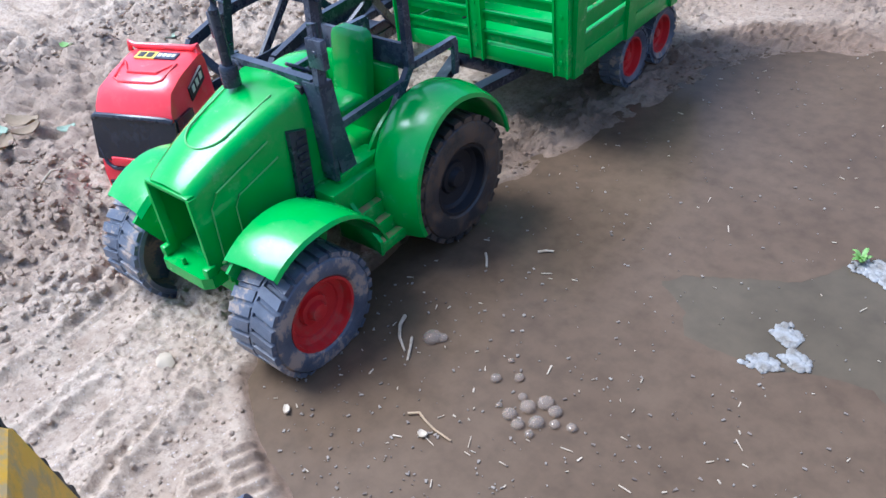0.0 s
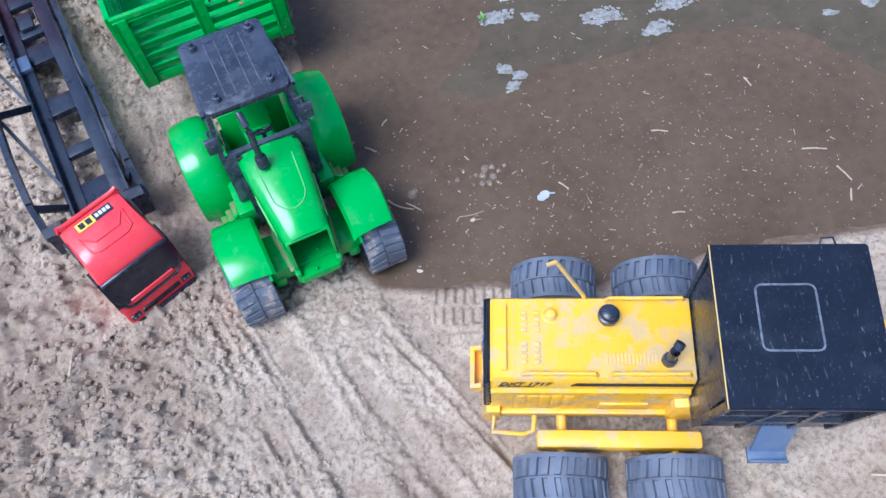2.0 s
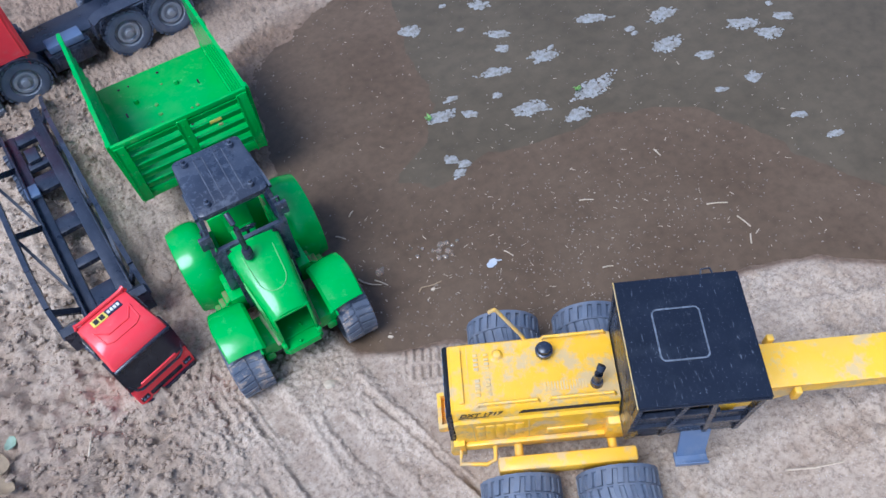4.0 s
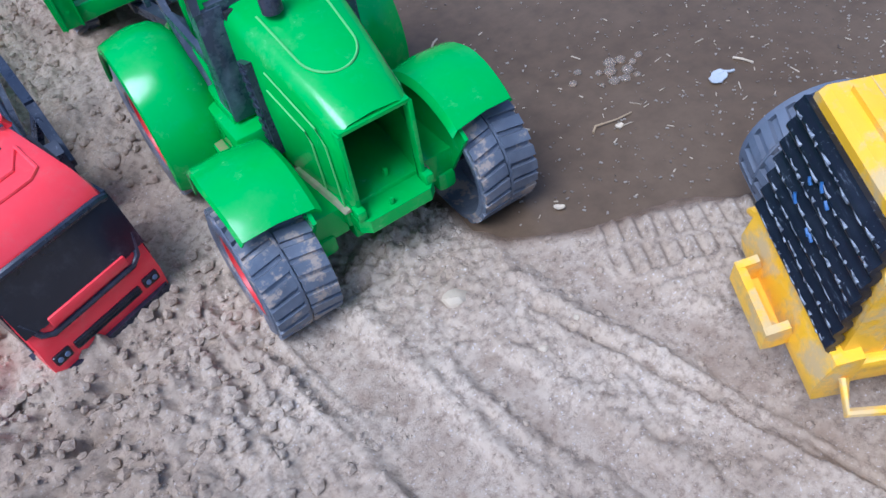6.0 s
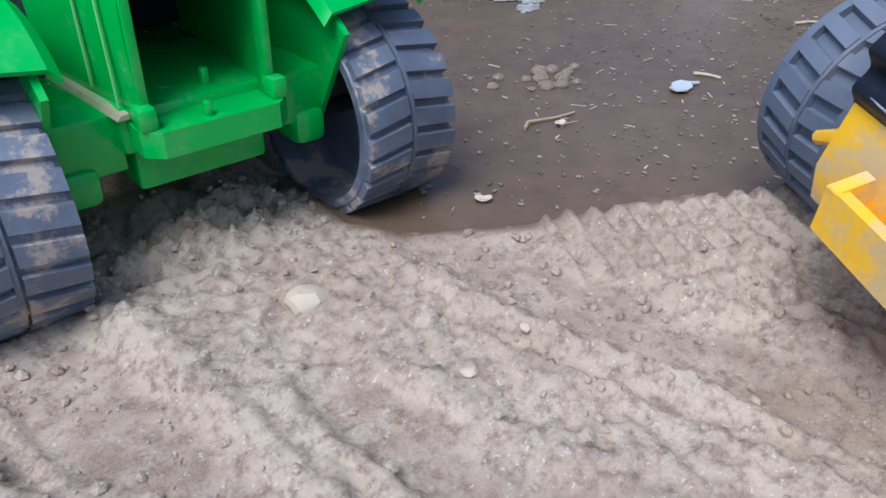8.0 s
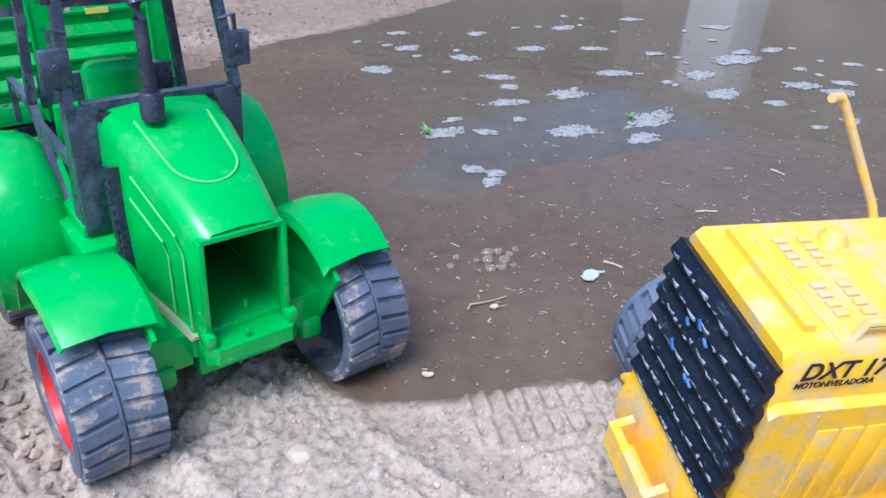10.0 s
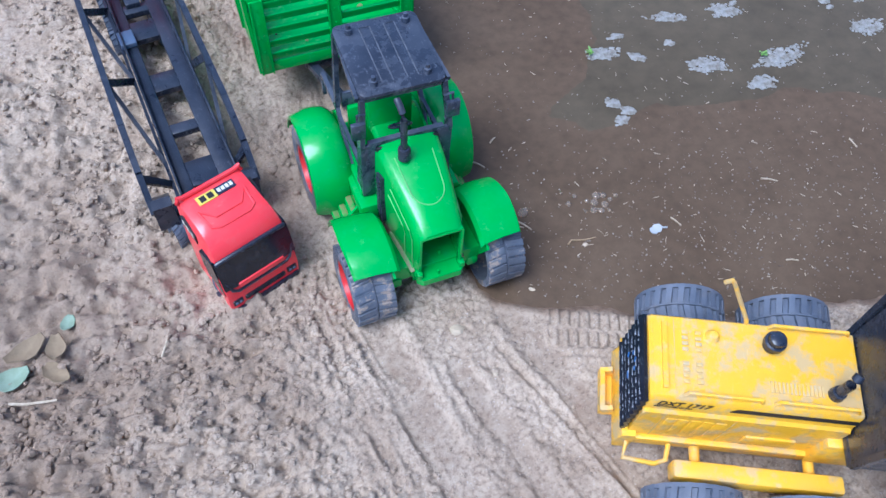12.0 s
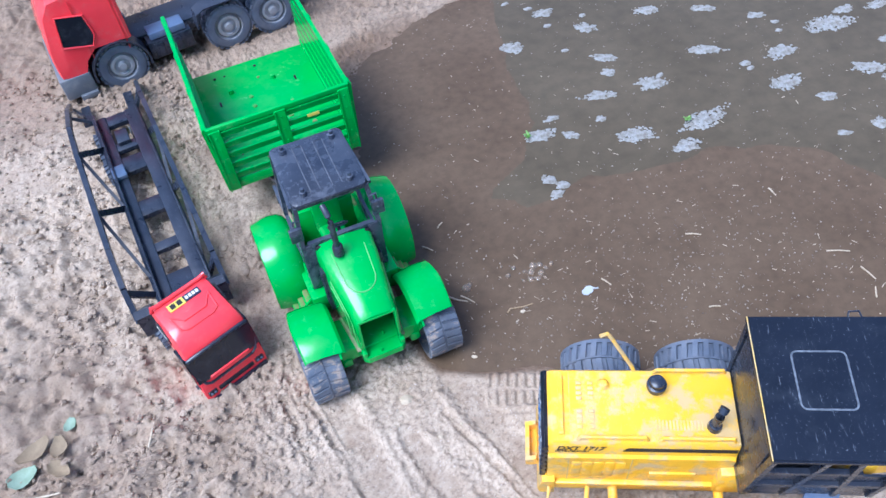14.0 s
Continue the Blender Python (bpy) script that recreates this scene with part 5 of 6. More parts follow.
    box(bm, 0.0001, 0.0175, 0.0550, 0.0640, 0.0925, 0.0936)
    bmesh.ops.rotate(bm, cent=(0, 0.060, 0.0925), matrix=Matrix.Rotation(tilt, 3, "X"), verts=bm.verts)
    part("sticker_panel", bm, STICKER_BLUE, stick)
    bm = mesh()
    for x in (-0.0145, -0.0075):
        box(bm, x, x + 0.0050, 0.0562, 0.0625, 0.0936, 0.0939)
    bmesh.ops.rotate(bm, cent=(0, 0.060, 0.0925), matrix=Matrix.Rotation(tilt, 3, "X"), verts=bm.verts)
    part("dark_bar", bm, PRINT, stick)
    bm = mesh()
    for k in range(4):
        box(bm, 0.0018 + 0.0038 * k, 0.0046 + 0.0038 * k, 0.0575, 0.0618, 0.0936, 0.0939)
    bmesh.ops.rotate(bm, cent=(0, 0.060, 0.0925), matrix=Matrix.Rotation(tilt, 3, "X"), verts=bm.verts)
    part("pale_bar", bm, PRINT_LIGHT, stick)
    bm = mesh()
    box(bm, -0.024, 0.024, 0.060, 0.150, 0.010, 0.022, 0.002)
    box(bm, -0.020, 0.020, 0.073, 0.080, 0.020, 0.060, 0.002)
    part("frame", bm, BLACK, t)
    for s in (-1, 1):
        for y in (0.026, 0.118):
            wheel(t, s * 0.0265, y, 0.0145, 0.0150, 0.014, s, GREY_RIM, TYRE, lugs=18, rows=2, rib=False, rim_share=0.58)
    return t


build_carrier_cab()


def build_carrier():
    t = thing("toy_car_carrier", pose(-0.1705, 0.192, 0.004, 0, 0, 4.9) @ Matrix.Diagonal((1.0, 1.0, 1.3, 1.0)), "black plastic toy car-carrier trailer with lattice sides", "toy trailer")
    L = 0.400
    bm = mesh()
    box(bm, -0.020, 0.020, -0.034, -0.018, 0.0215, 0.0272, 0.001)
    deck = part("deck", bm, BLACK, t, "black ladder deck with open holes")
    for s in (-1, 1):
        bm = mesh()
        mid, half = (0.0265, 0.0085) if s > 0 else (-0.0140, 0.0065)
        box(bm, mid - half, mid + half, -0.035, 0.335, 0.022, 0.0285, 0.0012)
        plank = part("deck_rail", bm, BLACK, deck)
        bm = mesh()
        lip = 0.0345 if s > 0 else -0.0200
        box(bm, lip - 0.001, lip + 0.001, -0.034, 0.334, 0.0284, 0.036, 0.0005)
        part("deck_edge", bm, BLACK, deck)
    for y, half in ((-0.010, 0.024), (0.061, 0.007), (0.133, 0.014), (0.222, 0.016), (0.262, 0.008), (0.324, 0.011)):
        bm = mesh()
        box(bm, -0.010, 0.020, y - half, y + half, 0.0215, 0.0272, 0.001)
        part("cross_bar", bm, BLACK, deck)
    bm = mesh()
    box(bm, -0.020, 0.020, -0.020, 0.000, 0.022, 0.026, 0.001)
    part("front_plate", bm, BLACK, deck)
    for y in (0.205,):
        bm = mesh()
        box(bm, -0.0235, -0.007, y - 0.012, y + 0.012, 0.029, 0.0335, 0.001)
        part("block", bm, BLUE_GREY, deck, "faded blue-grey block")
    bm = mesh()
    box(bm, -0.004, 0.012, 0.262, 0.290, 0.027, 0.032, 0.001)
    part("winch", bm, BLACK, deck)
    # lattice sides
    for s in (-1, 1):
        foot = 0.0355 if s > 0 else 0.0235

        def at(y, z):
            """Flared side: feet on the deck's edge, the rail further out."""
            share = 1.0 if z > 0.034 or y > 0.345 else (z - 0.026) / 0.008
            return (s * (foot + (0.0475 - foot) * max(0.0, share)), y, z)
        bm = mesh()
        top = [(-0.045, 0.034), (-0.020, 0.055), (0.030, 0.064), (0.200, 0.066), (0.270, 0.061), (0.350, 0.040), (L + 0.012, 0.016)]
        for a, b in zip(top, top[1:]):
            bar(bm, at(*a), at(*b), 0.0056, 0.0066)
        rail = part("top_rail", bm, BLACK, t)
        bm = mesh()
        bar(bm, at(-0.045, 0.026), at(0.335, 0.026), 0.003, 0.006)
        bar(bm, at(0.335, 0.026), at(L + 0.012, 0.012), 0.003, 0.005)
        part("lower_rail", bm, BLACK, rail)
        for a, b in (((-0.045, 0.030), (-0.045, 0.036)), ((-0.008, 0.026), (-0.024, 0.054)), ((0.020, 0.026), (0.100, 0.060)), ((0.100, 0.060), (0.145, 0.026)), ((0.145, 0.026), (0.215, 0.060)), ((0.215, 0.060), (0.270, 0.026)), ((0.335, 0.026), (0.340, 0.038))):
            bm = mesh()
            bar(bm, at(*a), at(*b), 0.0062, 0.0036, (1, 0, 0))
            part("brace", bm, BLACK, rail)
    for s in (-1, 1):
        bm = mesh()
        prism(bm, [(-0.050, 0.020), (-0.020, 0.020), (-0.020, 0.030), (-0.045, 0.048), (-0.052, 0.044)], "x", s * 0.030, s * 0.0475)
        part("front_gusset", bm, BLACK, t)
        bm = mesh()
        bar(bm, (s * 0.030, 0.334, 0.0255), (s * 0.030, L + 0.008, 0.010), 0.012, 0.003)
        part("ramp", bm, BLACK, t)
    for y in (0.235, 0.268, 0.301):
        for s in (-1, 1):
            wheel(t, s * 0.0245, y, 0.0135, 0.0150, 0.013, s, GREY_RIM, TYRE, lugs=18, rows=2, rib=False, rim_share=0.58)
    return t


build_carrier()


# ---- red dump truck ----
def build_dump_truck():
    t = thing("toy_tipper_truck", pose(-0.168, 0.639, 0.006, 0, 0, 6.5), "faded red toy truck with dark grey chassis", "toy truck")
    # forward is -x; wheels of the near side at y = 0
    def ring(x, y0, y1, low, top):
        r = 0.006
        return [(x, y0, low), (x, y0 - 0.001, low + 0.5 * (top - low)), (x, y0 + 0.003, top - r), (x, y0 + 0.003 + r, top), (x, y1 - 0.003 - r, top), (x, y1 - 0.003, top - r), (x, y1 + 0.001, low + 0.5 * (top - low)), (x, y1, low)]
    bm = mesh()
    loft(bm, [ring(-0.082, -0.004, 0.120, 0.050, 0.080), ring(-0.080, -0.008, 0.124, 0.048, 0.090), ring(-0.068, -0.009, 0.125, 0.046, 0.142), ring(-0.055, -0.009, 0.125, 0.046, 0.160), ring(-0.047, -0.009, 0.125, 0.046, 0.161), ring(-0.040, -0.009, 0.125, 0.062, 0.162), ring(-0.024, -0.009, 0.125, 0.076, 0.164), ring(0.012, -0.009, 0.125, 0.076, 0.166), ring(0.024, -0.009, 0.125, 0.074, 0.166), ring(0.028, -0.006, 0.122, 0.074, 0.163)])
    cab = part("cab", bm, RED, t, "sun-faded red truck cab")
    bm = mesh()
    prism(bm, [(-0.062, 0.092), (-0.024, 0.082), (-0.016, 0.096), (-0.020, 0.128), (-0.054, 0.136)], "y", -0.0105, -0.006)
    win = part("side_window", bm, GLASS_BLACK, cab, "black side window")
    bm = mesh()
    pts = [(-0.062, 0.092), (-0.024, 0.082), (-0.016, 0.096), (-0.020, 0.128), (-0.054, 0.136), (-0.062, 0.092)]
    tube(bm, [(x, -0.0103, z) for x, z in pts], 0.0016, 6)
    part("window_frame", bm, RED, win)
    bm = mesh()
    for x in (-0.030, 0.020):
        box(bm, x - 0.0005, x + 0.0005, -0.0102, -0.0085, 0.060, 0.150)
    part("door_joint", bm, RIM_RED, cab)
    bm = mesh()
    strip(bm, [[(x, -0.0125, z), (x, 0.012, z)] for x, z, y_ in [(p[0], p[1], 0) for p in arc(0.0, 0.0345, 0.0420, 190, -12, 16)]])
    solid(bm, 0.003)
    part("wheel_arch", bm, BLACK, t, "dark grey wheel arch")
    bm = mesh()
    box(bm, -0.088, -0.044, -0.011, 0.127, 0.014, 0.047, 0.003)
    box(bm, -0.070, -0.045, -0.016, -0.006, 0.010, 0.018, 0.001)
    part("bumper", bm, BUMPER_GREY, t, "dusty grey bumper with a step")
    bm = mesh()
    box(bm, -0.050, 0.300, 0.025, 0.092, 0.034, 0.052, 0.002)
    box(bm, 0.044, 0.110, 0.000, 0.024, 0.022, 0.050, 0.002)
    box(bm, 0.052, 0.066, -0.002, 0.002, 0.024, 0.046, 0.001)
    box(bm, 0.078, 0.092, -0.002, 0.002, 0.024, 0.046, 0.001)
    part("chassis", bm, BLACK, t)
    bm = mesh()
    box(bm, 0.050, 0.104, 0.002, 0.030, 0.051, 0.062, 0.002)
    part("fuel_tank", bm, BLUE_GREY, t, "grey-blue side tank")
    bm = mesh()
    strip(bm, [[(x, -0.012, z), (x, 0.014, z)] for x, z in [(0.118, 0.050), (0.122, 0.072), (0.135, 0.078), (0.300, 0.078), (0.306, 0.060)]])
    solid(bm, 0.002)
    part("rear_mudguard", bm, BLACK, t)
    for x in (0.0, 0.163, 0.234):
        for y, s in ((0.004, -1), (0.112, 1)):
            wheel(t, x, y, 0.0345, 0.0365, 0.024, s, GREY_RIM, TYRE, lugs=26, rows=2, axis="y", rib=False, rim_share=0.56, hub="cone", lug=0.0015)
    return t


build_dump_truck()


# ---- what lies on the water ----
FOAM = material("grey_white_foam", (0.36, 0.35, 0.325), 0.5, second=(0.22, 0.20, 0.165), scale=130, amount=1.0, dust=0.6, dust_color=(0.18, 0.15, 0.11), dust_scale=150, dust_edge=(0.54, 0.64), bump=0.9, bump_scale=420)
STRAW = material("pale_straw", (0.58, 0.48, 0.35), 0.7, second=(0.40, 0.31, 0.20), scale=300, amount=0.8, bump=0.3)
SPECK = material("floating_specks", (0.36, 0.31, 0.25), 0.8, second=(0.10, 0.07, 0.05), scale=35, amount=1.0)
TWIG = material("pale_twig", (0.42, 0.30, 0.17), 0.7, second=(0.30, 0.20, 0.11), scale=200)
STONE = material("pale_stone", (0.52, 0.42, 0.29), 0.8, second=(0.46, 0.39, 0.29), scale=90, dust=0.3, bump=0.6)
LEAF_DRY = material("dry_leaf", (0.30, 0.22, 0.13), 0.8, second=(0.17, 0.12, 0.07), scale=120, bump=0.4)
LEAF_PALE = material("pale_green_scrap", (0.28, 0.36, 0.26), 0.7, second=(0.16, 0.22, 0.12), scale=110, bump=0.3)
PLANT = material("fresh_green_sprig", (0.16, 0.34, 0.06), 0.5, second=(0.30, 0.42, 0.14), scale=140)
WHITE_SCRAP = material("white_scrap", (0.44, 0.46, 0.48), 0.5, second=(0.5, 0.5, 0.5), scale=200, bump=0.5)
BUBBLE = material("water_bubble", (0.66, 0.54, 0.42), 0.03, second=(0.50, 0.38, 0.28), scale=120)
BUBBLE.node_tree.nodes["Principled BSDF"].inputs["Transmission Weight"].default_value = 0.70
BUBBLE.node_tree.nodes["Principled BSDF"].inputs["IOR"].default_value = 1.25


def foam_patch(x, y, rx, ry, turn, seed):
    """A low ragged raft of tiny bubbles on the water."""
    rnd = random.Random(seed)
    ph = [rnd.uniform(0, 6.28) for _ in range(6)]
    am = [rnd.uniform(0.3, 1.0) * q for q in (0.20, 0.15, 0.11, 0.10, 0.09, 0.08)]
    def reach(a):
        return 1 + sum(am[j] * math.sin((j + 2) * a + ph[j]) for j in range(6))
    bm = mesh()
    for k in range(max(6, int(230 * math.sqrt(rx * ry) / 0.020))):
        a, q = rnd.uniform(0, 6.28), math.sqrt(rnd.random()) * rnd.uniform(0.8, 1.12)
        cx, cy = rx * reach(a) * q * math.cos(a), ry * reach(a) * q * math.sin(a)
        r = rnd.uniform(0.0008, 0.0034) * (1.25 - 0.65 * q)
        h = rnd.uniform(0.0004, 0.0010)
        turn0, wide = rnd.uniform(0, 1.0), rnd.uniform(0.7, 1.5)
        rings = []
        for share, z in ((1.0, 0.0), (0.85, h * 0.7), (0.4, h)):
            rings.append([(cx + wide * share * r * math.cos(turn0 + 0.7854 * i), cy + share * r * math.sin(turn0 + 0.7854 * i), z) for i in range(8)])
        loft(bm, rings)
    ob = part("foam_patch", bm, FOAM, smooth=50)
    ob.matrix_basis = pose(x, y, 0.0006, 0, 0, turn)
    tagged(ob, "flat grey-white patch of foam floating on the puddle", "foam", "foam patches on the water")


PATCHES = ((0.439, 0.495, 16, 10), (0.475, 0.428, 15, 12), (0.359, 0.439, 17, 13), (0.574, 0.421, 17, 11), (0.648, 0.383, 18, 8), (0.772, 0.262, 34, 20), (0.673, 0.241, 26, 11), (0.589, 0.296, 26, 10), (0.460, 0.351, 17, 8), (0.448, 0.320, 10, 6),
           (0.486, 0.270, 21, 13), (0.410, 0.282, 22, 10), (0.635, 0.185, 22, 15), (0.661, 0.137, 13, 8), (0.746, 0.157, 22, 12), (0.499, 0.174, 35, 15), (0.411, 0.191, 24, 14), (0.454, 0.144, 16, 12), (0.339, 0.230, 10, 6), (0.304, 0.249, 19, 12),
           (0.333, 0.271, 9, 5), (0.275, 0.171, 9, 7), (0.272, 0.145, 9, 6), (0.616, 0.244, 7, 5), (0.388, 0.239, 6, 5), (0.631, 0.072, 8, 4), (0.859, 0.265, 16, 9), (0.813, 0.279, 14, 9), (0.801, 0.137, 14, 8), (0.762, 0.120, 20, 11),
           (0.680, 0.066, 11, 9), (0.891, 0.173, 13, 7), (0.675, -0.020, 9, 5), (0.685, -0.069, 10, 5), (0.809, 0.196, 9, 6), (0.700, 0.330, 12, 7), (0.900, 0.380, 20, 12), (0.560, 0.510, 14, 8), (0.690, 0.480, 18, 10), (0.820, 0.470, 16, 9), (0.470, 0.560, 12, 7), (0.286, 0.155, 8, 6))
for i, (x, y, rx, ry) in enumerate(PATCHES):
    foam_patch(x, y, rx / 1000, ry / 1000, random.Random(i).uniform(-25, 20) - 15, 40 + i)
for i in range(26):
    rnd = random.Random(900 + i)
    x, y = rnd.uniform(0.40, 0.90), rnd.uniform(0.10, 0.55)
    foam_patch(x, y, rnd.uniform(0.0025, 0.006), rnd.uniform(0.002, 0.004), rnd.uniform(-30, 30), 300 + i)


def chip(vs, fs, x, y, z, length, width, thick, turn, tip=0.0):
    c, s = math.cos(turn), math.sin(turn)
    base = len(vs)
    for dz in (0, thick):
        for a, b in ((-1, -1), (1, -0.6), (1, 0.6), (-1, 1)):
            px, py = a * length / 2, b * width / 2
            vs.append((x + c * px - s * py, y + s * px + c * py, z + dz + tip * a))
    for q in ((3, 2, 1, 0), (4, 5, 6, 7), (0, 1, 5, 4), (1, 2, 6, 5), (2, 3, 7, 6), (3, 0, 4, 7)):
        fs.append([base + i for i in q])


def joined(name, vs, fs, mat, label, category):
    me = bpy.data.meshes.new(name)
    me.from_pydata(vs, [], fs)
    me.materials.append(mat)
    return tagged(new(name, me), label, category, kind="stuff")


def wet(x, y):
    return float(shore_distance(np.array([x]), np.array([y]))[0]) < -0.004


rnd = random.Random(5)
vs, fs, vs2, fs2 = [], [], [], []
while len(vs) < 8 * 300:
    x, y = rnd.uniform(0.05, 0.72), rnd.uniform(-0.24, 0.55)
    near = math.exp(-((x - 0.30) / 0.22) ** 2 - ((y + 0.02) / 0.13) ** 2)
    if rnd.random() < 0.10 + 0.9 * near and wet(x, y):
        chip(vs, fs, x, y, 0.0006, rnd.choice((0.0015, 0.002, 0.002, 0.003, 0.004, 0.006)) * rnd.uniform(0.7, 1.3), rnd.uniform(0.0004, 0.0010), 0.0004, rnd.uniform(0, 6.28), rnd.uniform(-0.0002, 0.0003))
while len(vs2) < 8 * 2600:
    x, y = rnd.uniform(0.04, 0.80), rnd.uniform(-0.26, 0.58)
    near = math.exp(-((x - 0.28) / 0.22) ** 2 - ((y + 0.05) / 0.13) ** 2)
    if rnd.random() < 0.12 + 0.88 * near and wet(x, y):
        r = rnd.choice((0.0004, 0.0005, 0.0007, 0.0009, 0.0014))
        chip(vs2, fs2, x, y, 0.0005, r * 1.4, r, 0.0005, rnd.uniform(0, 6.28))
joined("straw_bits", vs, fs, STRAW, "many pale bits of chopped straw floating on silty water", "straw")
joined("floating_specks", vs2, fs2, SPECK, "fine pale and dark specks scattered over the silty water", "debris")


def stem(name, pts, r, mat, label, category, r_end=None):
    bm = mesh()
    tube(bm, pts, r, 7, r_end)
    return tagged(part(name, bm, mat), label, category)


stem("twig", [(0.141, 0.015, 0.0012), (0.146, 0.0185, 0.0016), (0.151, 0.0165, 0.0018), (0.159, 0.0145, 0.0015), (0.170, 0.0138, 0.0012)], 0.0008, TWIG, "thin curled brown twig floating beside the tractor wheel", "twig", 0.0005)
stem("straw", [(0.091, 0.070, 0.0012), (0.094, 0.062, 0.0018), (0.101, 0.054, 0.0018), (0.110, 0.048, 0.0012)], 0.0013, STRAW, "curved pale straw blade floating on the water", "straw", 0.0006)
for i, (x, y, ln, a) in enumerate(((0.374, 0.018, 0.017, -0.55), (0.491, 0.031, 0.013, -1.6), (0.494, -0.073, 0.024, -0.5), (0.489, -0.133, 0.014, 0.9), (0.111, 0.051, 0.018, -1.0), (0.100, 0.138, 0.014, -0.9), (0.127, 0.165, 0.010, 0.6), (0.254, 0.004, 0.013, -1.2), (0.335, -0.075, 0.012, -0.4), (0.500, -0.110, 0.020, -1.5))):
    stem("straw", [(x - math.cos(a) * ln / 2, y - math.sin(a) * ln / 2, 0.0010), (x, y + 0.0006, 0.0014), (x + math.cos(a) * ln / 2, y + math.sin(a) * ln / 2, 0.0010)], 0.0009, STRAW, "single pale straw floating on the puddle", "straw", 0.0007)["group"] = "straws on the water"


def bubble(x, y, r):
    bm = mesh()
    lathe(bm, [(r * math.cos(radians(a)), r * 0.75 * math.sin(radians(a))) for a in range(0, 91, 15)], 18, "z", closed=False)
    ob = part("bubble", bm, BUBBLE, smooth=80)
    ob.matrix_basis = pose(x, y, 0.0006)
    tagged(ob, "clear round air bubble on the silty water", "bubble", "air bubbles on the water")


for x, y, r in ((0.116, 0.065, 5.2), (0.121, 0.068, 3.0), (0.164, 0.060, 2.8), (0.174, 0.067, 2.6), (0.184, 0.044, 3.6), (0.189, 0.053, 4.0), (0.195, 0.060, 4.2), (0.202, 0.058, 3.4), (0.198, 0.047, 3.8), (0.191, 0.041, 3.2), (0.206, 0.051, 2.6), (0.214, 0.054, 2.6), (0.199, 0.039, 2.2), (0.183, 0.057, 2.4), (0.176, 0.046, 1.8), (0.163, 0.075, 1.6)):
    bubble(x, y, 1.1 * r / 1000)


def scrap(name, x, y, z, size, mat, label, category, seed, curl=0.25, stretch=1.5, turn=0.0):
    """A small torn, curled flake."""
    r = random.Random(seed)
    bm = mesh()
    rows = []
    for i in range(6):
        u = i / 5 - 0.5
        w = 0.5 * math.sqrt(max(0.05, 1 - (2 * u) ** 2 * 0.85)) * r.uniform(0.8, 1.15)
        rows.append([(size * stretch * u, size * w * v, size * curl * (4 * u * u + 0.5 * v * v + r.uniform(-0.1, 0.1))) for v in (-1, -0.5, 0, 0.5, 1)])
    strip(bm, rows)
    solid(bm, 0.0006)
    ob = part(name, bm, mat, smooth=60)
    ob.matrix_basis = pose(x, y, z, 0, 0, turn)
    return tagged(ob, label, category)


scrap("white_scrap", 0.230, 0.002, 0.0010, 0.0095, WHITE_SCRAP, "crumpled white scrap floating near the grader", "scrap", 4, 0.08, 1.5, 20)
stem("white_thread", [(0.2325, 0.004, 0.0012), (0.236, 0.0035, 0.0018), (0.239, 0.001, 0.0016), (0.242, 0.0005, 0.0012)], 0.0009, WHITE_SCRAP, "short white thread beside the floating scrap", "thread")
scrap("pale_scrap", 0.156, 0.009, 0.0010, 0.0045, STRAW, "small pale flake floating by the twig", "flake", 2, 0.2, 1.2)
scrap("pale_scrap", 0.0865, -0.0195, 0.0012, 0.0045, STRAW, "small pale flake at the water's edge", "flake", 12, 0.2, 1.4, -40)


def sprig(x, y, seed):
    r = random.Random(seed)
    t = thing("green_sprig", pose(x, y, 0.001), "small fresh green sprig floating beside the foam", "plant")
    for k in range(9):
        a, ln = r.uniform(0, 6.28), r.uniform(0.003, 0.008)
        bm = mesh()
        rows = []
        for i in range(5):
            u = i / 4
            w = 0.0014 * math.sin(math.pi * (0.08 + 0.9 * u))
            px, py, pz = u * ln * math.cos(a), u * ln * math.sin(a), 0.004 * math.sin(math.pi * u * 0.7) + 0.0004 * k
            rows.append([(px - w * math.sin(a), py + w * math.cos(a), pz), (px, py, pz + 0.0004), (px + w * math.sin(a), py - w * math.cos(a), pz)])
        strip(bm, rows)
        solid(bm, 0.0004)
        part("leaf", bm, PLANT, t)


sprig(0.288, 0.252, 1)
sprig(0.479, 0.183, 2)

# ---- what lies on the sand ----
def on_land(x, y):
    return float(land_height(np.array([x]), np.array([y]))[0])


def rock(name, x, y, size, mat, label, category, seed, flat=0.6, sink=0.3):
    r = random.Random(seed)
    bm = mesh()
    bmesh.ops.create_icosphere(bm, subdivisions=2, radius=size)
    for v in bm.verts:
        k = 1 + 0.38 * noise.noise(v.co * (1.1 / size) + Vector((seed * 3.1, 0, 0)))
        v.co = Vector((v.co.x * 1.25 * k, v.co.y * k, v.co.z * flat * k))
    ob = part(name, bm, mat, smooth=25)
    ob.matrix_basis = pose(x, y, on_land(x, y) + size * flat * (1 - sink) * 0.6, 0, 0, r.uniform(0, 360))
    return tagged(ob, label, category)


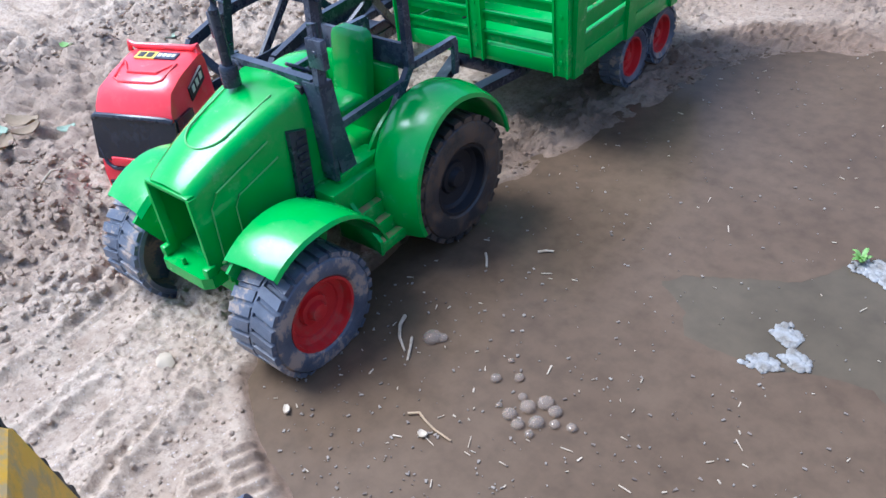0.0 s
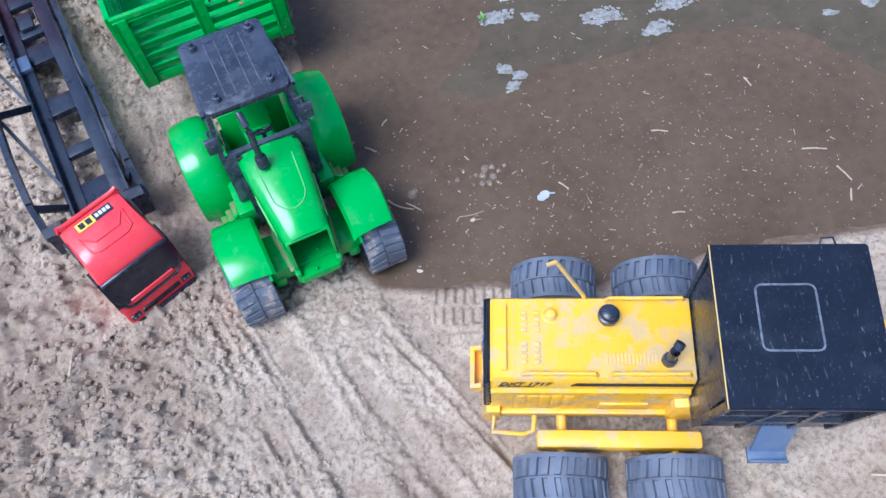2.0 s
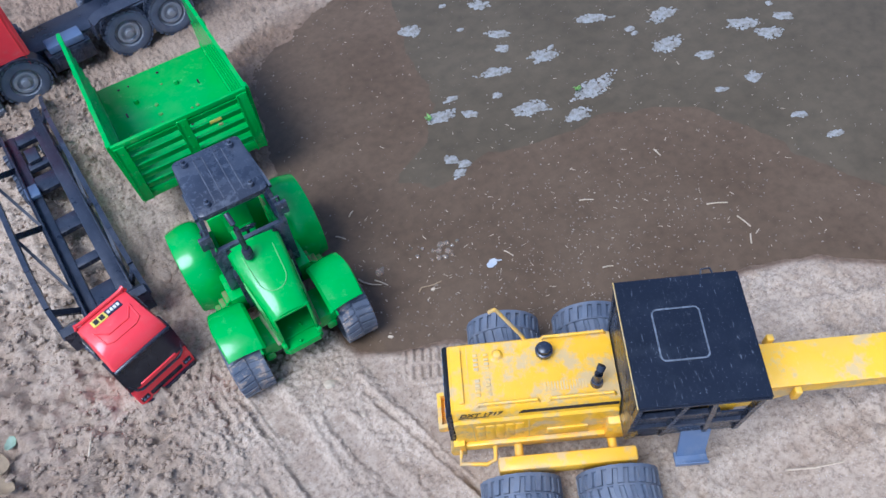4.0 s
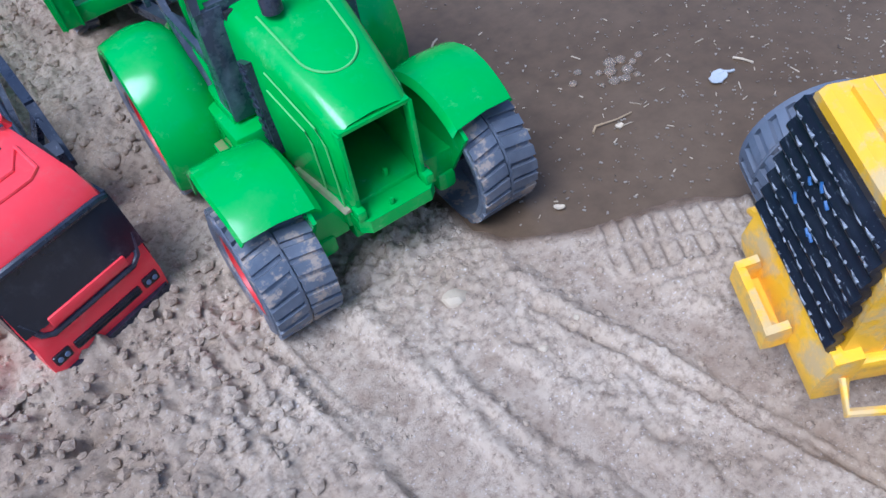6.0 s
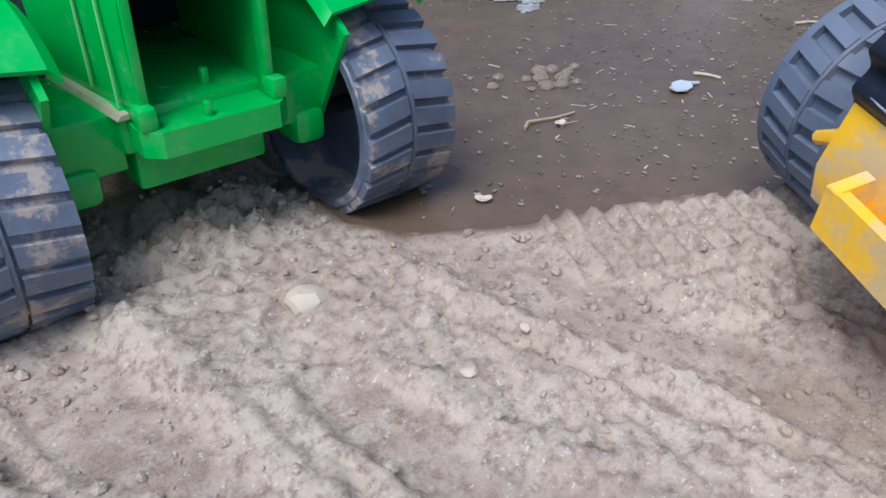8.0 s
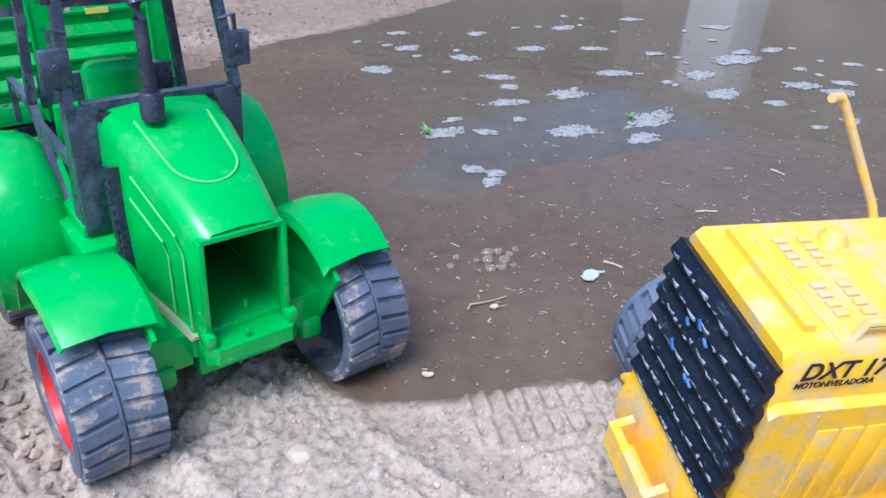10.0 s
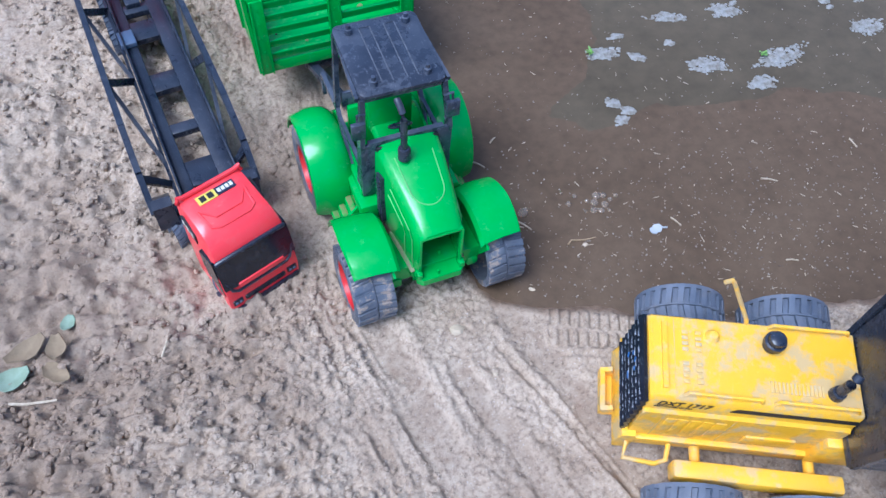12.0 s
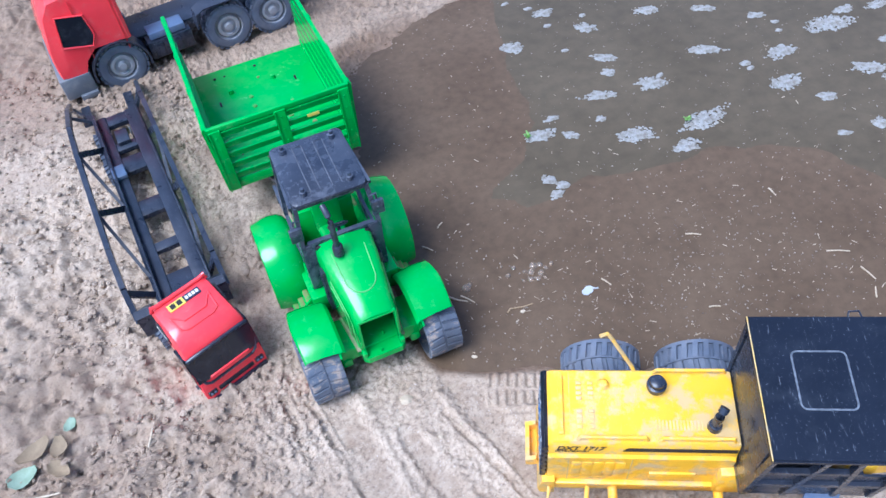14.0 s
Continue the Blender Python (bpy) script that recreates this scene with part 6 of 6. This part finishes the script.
rock("stone", 0.0055, -0.0375, 0.0050, STONE, "small pale angular stone on the sand", "stone", 2, 0.75)
for i, (x, y, sz) in enumerate(((0.020, -0.088, 0.0018), (0.043, -0.084, 0.0015), (-0.22, 0.18, 0.0045), (-0.30, 0.22, 0.005), (-0.10, 0.20, 0.006), (-0.115, 0.245, 0.005), (-0.27, -0.05, 0.006), (-0.30, -0.09, 0.005))):
    rock("pebble", x, y, sz, STONE if i < 2 else SAND, "small pebble half sunk in the sand", "pebble", 20 + i)["group"] = "pebbles on the sand"
scrap("dry_leaf", -0.338, 0.059, on_land(-0.338, 0.059) + 0.003, 0.020, LEAF_DRY, "curled dry tan leaf on rough sand", "leaf", 7, 0.25, 1.7, 25)
scrap("dry_leaf", -0.317, 0.030, on_land(-0.317, 0.030) + 0.003, 0.016, LEAF_DRY, "curled dry tan leaf on rough sand", "leaf", 8, 0.3, 1.6, -50)
scrap("dry_leaf", -0.315, 0.052, on_land(-0.315, 0.052) + 0.004, 0.016, LEAF_DRY, "curled dry tan leaf on rough sand", "leaf", 18, 0.3, 1.5, 80)
scrap("green_scrap", -0.352, 0.040, on_land(-0.352, 0.040) + 0.003, 0.020, LEAF_PALE, "pale blue-green leaf scrap among dry leaves", "leaf", 9, 0.2, 1.4, 10)
scrap("green_scrap", -0.306, 0.080, on_land(-0.306, 0.080) + 0.002, 0.011, LEAF_PALE, "pale blue-green leaf scrap on sand", "leaf", 10, 0.2, 1.4, 60)
scrap("green_scrap", -0.398, 0.255, on_land(-0.398, 0.255) + 0.002, 0.013, LEAF_PALE, "pale blue-green leaf scrap on sand", "leaf", 11, 0.2, 1.4, 60)
scrap("green_scrap", -0.470, 0.175, on_land(-0.470, 0.175) + 0.002, 0.012, PLANT, "small green leaf on the sand", "leaf", 13, 0.2, 1.3, 10)
stem("twig", [(-0.375, 0.026, on_land(-0.37, 0.026) + 0.004), (-0.345, 0.016, on_land(-0.345, 0.016) + 0.005), (-0.320, 0.008, on_land(-0.32, 0.008) + 0.003)], 0.0016, STRAW, "dry pale twig lying on the sand", "twig", 0.001)
stem("twig", [(-0.237, 0.020, on_land(-0.237, 0.02) + 0.004), (-0.229, 0.028, on_land(-0.229, 0.028) + 0.006), (-0.226, 0.040, on_land(-0.226, 0.04) + 0.004)], 0.0011, STRAW, "dry pale twig lying on the sand", "twig", 0.0008)
stem("twig", [(0.325, -0.350, on_land(0.325, -0.35) + 0.003), (0.345, -0.362, on_land(0.345, -0.362) + 0.004), (0.372, -0.372, on_land(0.372, -0.372) + 0.003)], 0.0011, STRAW, "dry pale twig lying on the sand", "twig", 0.0007)


def crumbs():
    """Loose crumbs of soil over the land, thickest in the churned parts."""
    r = np.random.RandomState(4)
    n = 90000
    x, y = r.uniform(-0.52, 0.62, n), r.uniform(-0.55, 0.72, n)
    keep = (shore_distance(x, y) > 0.004) & (r.rand(n) < np.clip(fbm(x, y, 9.0, 3, 31) * 3.2 - 0.85, 0.12, 1.0))
    track = np.exp(-(((x - 0.02) + 0.30 * (y + 0.1)) / 0.085) ** 2) * (y < 0.0)
    keep &= r.rand(n) > 0.75 * track
    keep &= band(x, y, 0.079, -0.060, 0.200, -0.118, 0.021)[2] < 0.1
    x, y = x[keep], y[keep]
    z = land_height(x, y)
    size = 0.0005 + np.where(x < -0.08, 0.0034, 0.0014) * r.rand(len(x)) ** 3.8
    g = (1 + 5**0.5) / 2
    ico = np.array([(-1, g, 0), (1, g, 0), (-1, -g, 0), (1, -g, 0), (0, -1, g), (0, 1, g), (0, -1, -g), (0, 1, -g), (g, 0, -1), (g, 0, 1), (-g, 0, -1), (-g, 0, 1)]) / 1.9
    tri = np.array([(0, 11, 5), (0, 5, 1), (0, 1, 7), (0, 7, 10), (0, 10, 11), (1, 5, 9), (5, 11, 4), (11, 10, 2), (10, 7, 6), (7, 1, 8), (3, 9, 4), (3, 4, 2), (3, 2, 6), (3, 6, 8), (3, 8, 9), (4, 9, 5), (2, 4, 11), (6, 2, 10), (8, 6, 7), (9, 8, 1)])
    m = len(x)
    pts = ico[None] * r.uniform(0.78, 1.22, (m, 12, 1)) * size[:, None, None] * np.stack([r.uniform(0.8, 1.4, m), r.uniform(0.8, 1.2, m), r.uniform(0.6, 0.95, m)], 1)[:, None]
    pts += np.stack([x, y, z + size * 0.35], 1)[:, None]
    faces = (tri[None] + 12 * np.arange(m)[:, None, None]).reshape(-1, 3)
    me = bpy.data.meshes.new("soil_crumbs")
    me.from_pydata(pts.reshape(-1, 3).tolist(), [], faces.tolist())
    me.attributes.new("damp_shade", "FLOAT", "POINT").data.foreach_set("value", np.repeat(damp_and_far_shade(x, y), 12).astype(np.float32))
    me.materials.append(SAND)
    tagged(new("soil_crumbs", me), "loose crumbs and clods of dry grey-brown soil", "soil", kind="stuff")


crumbs()
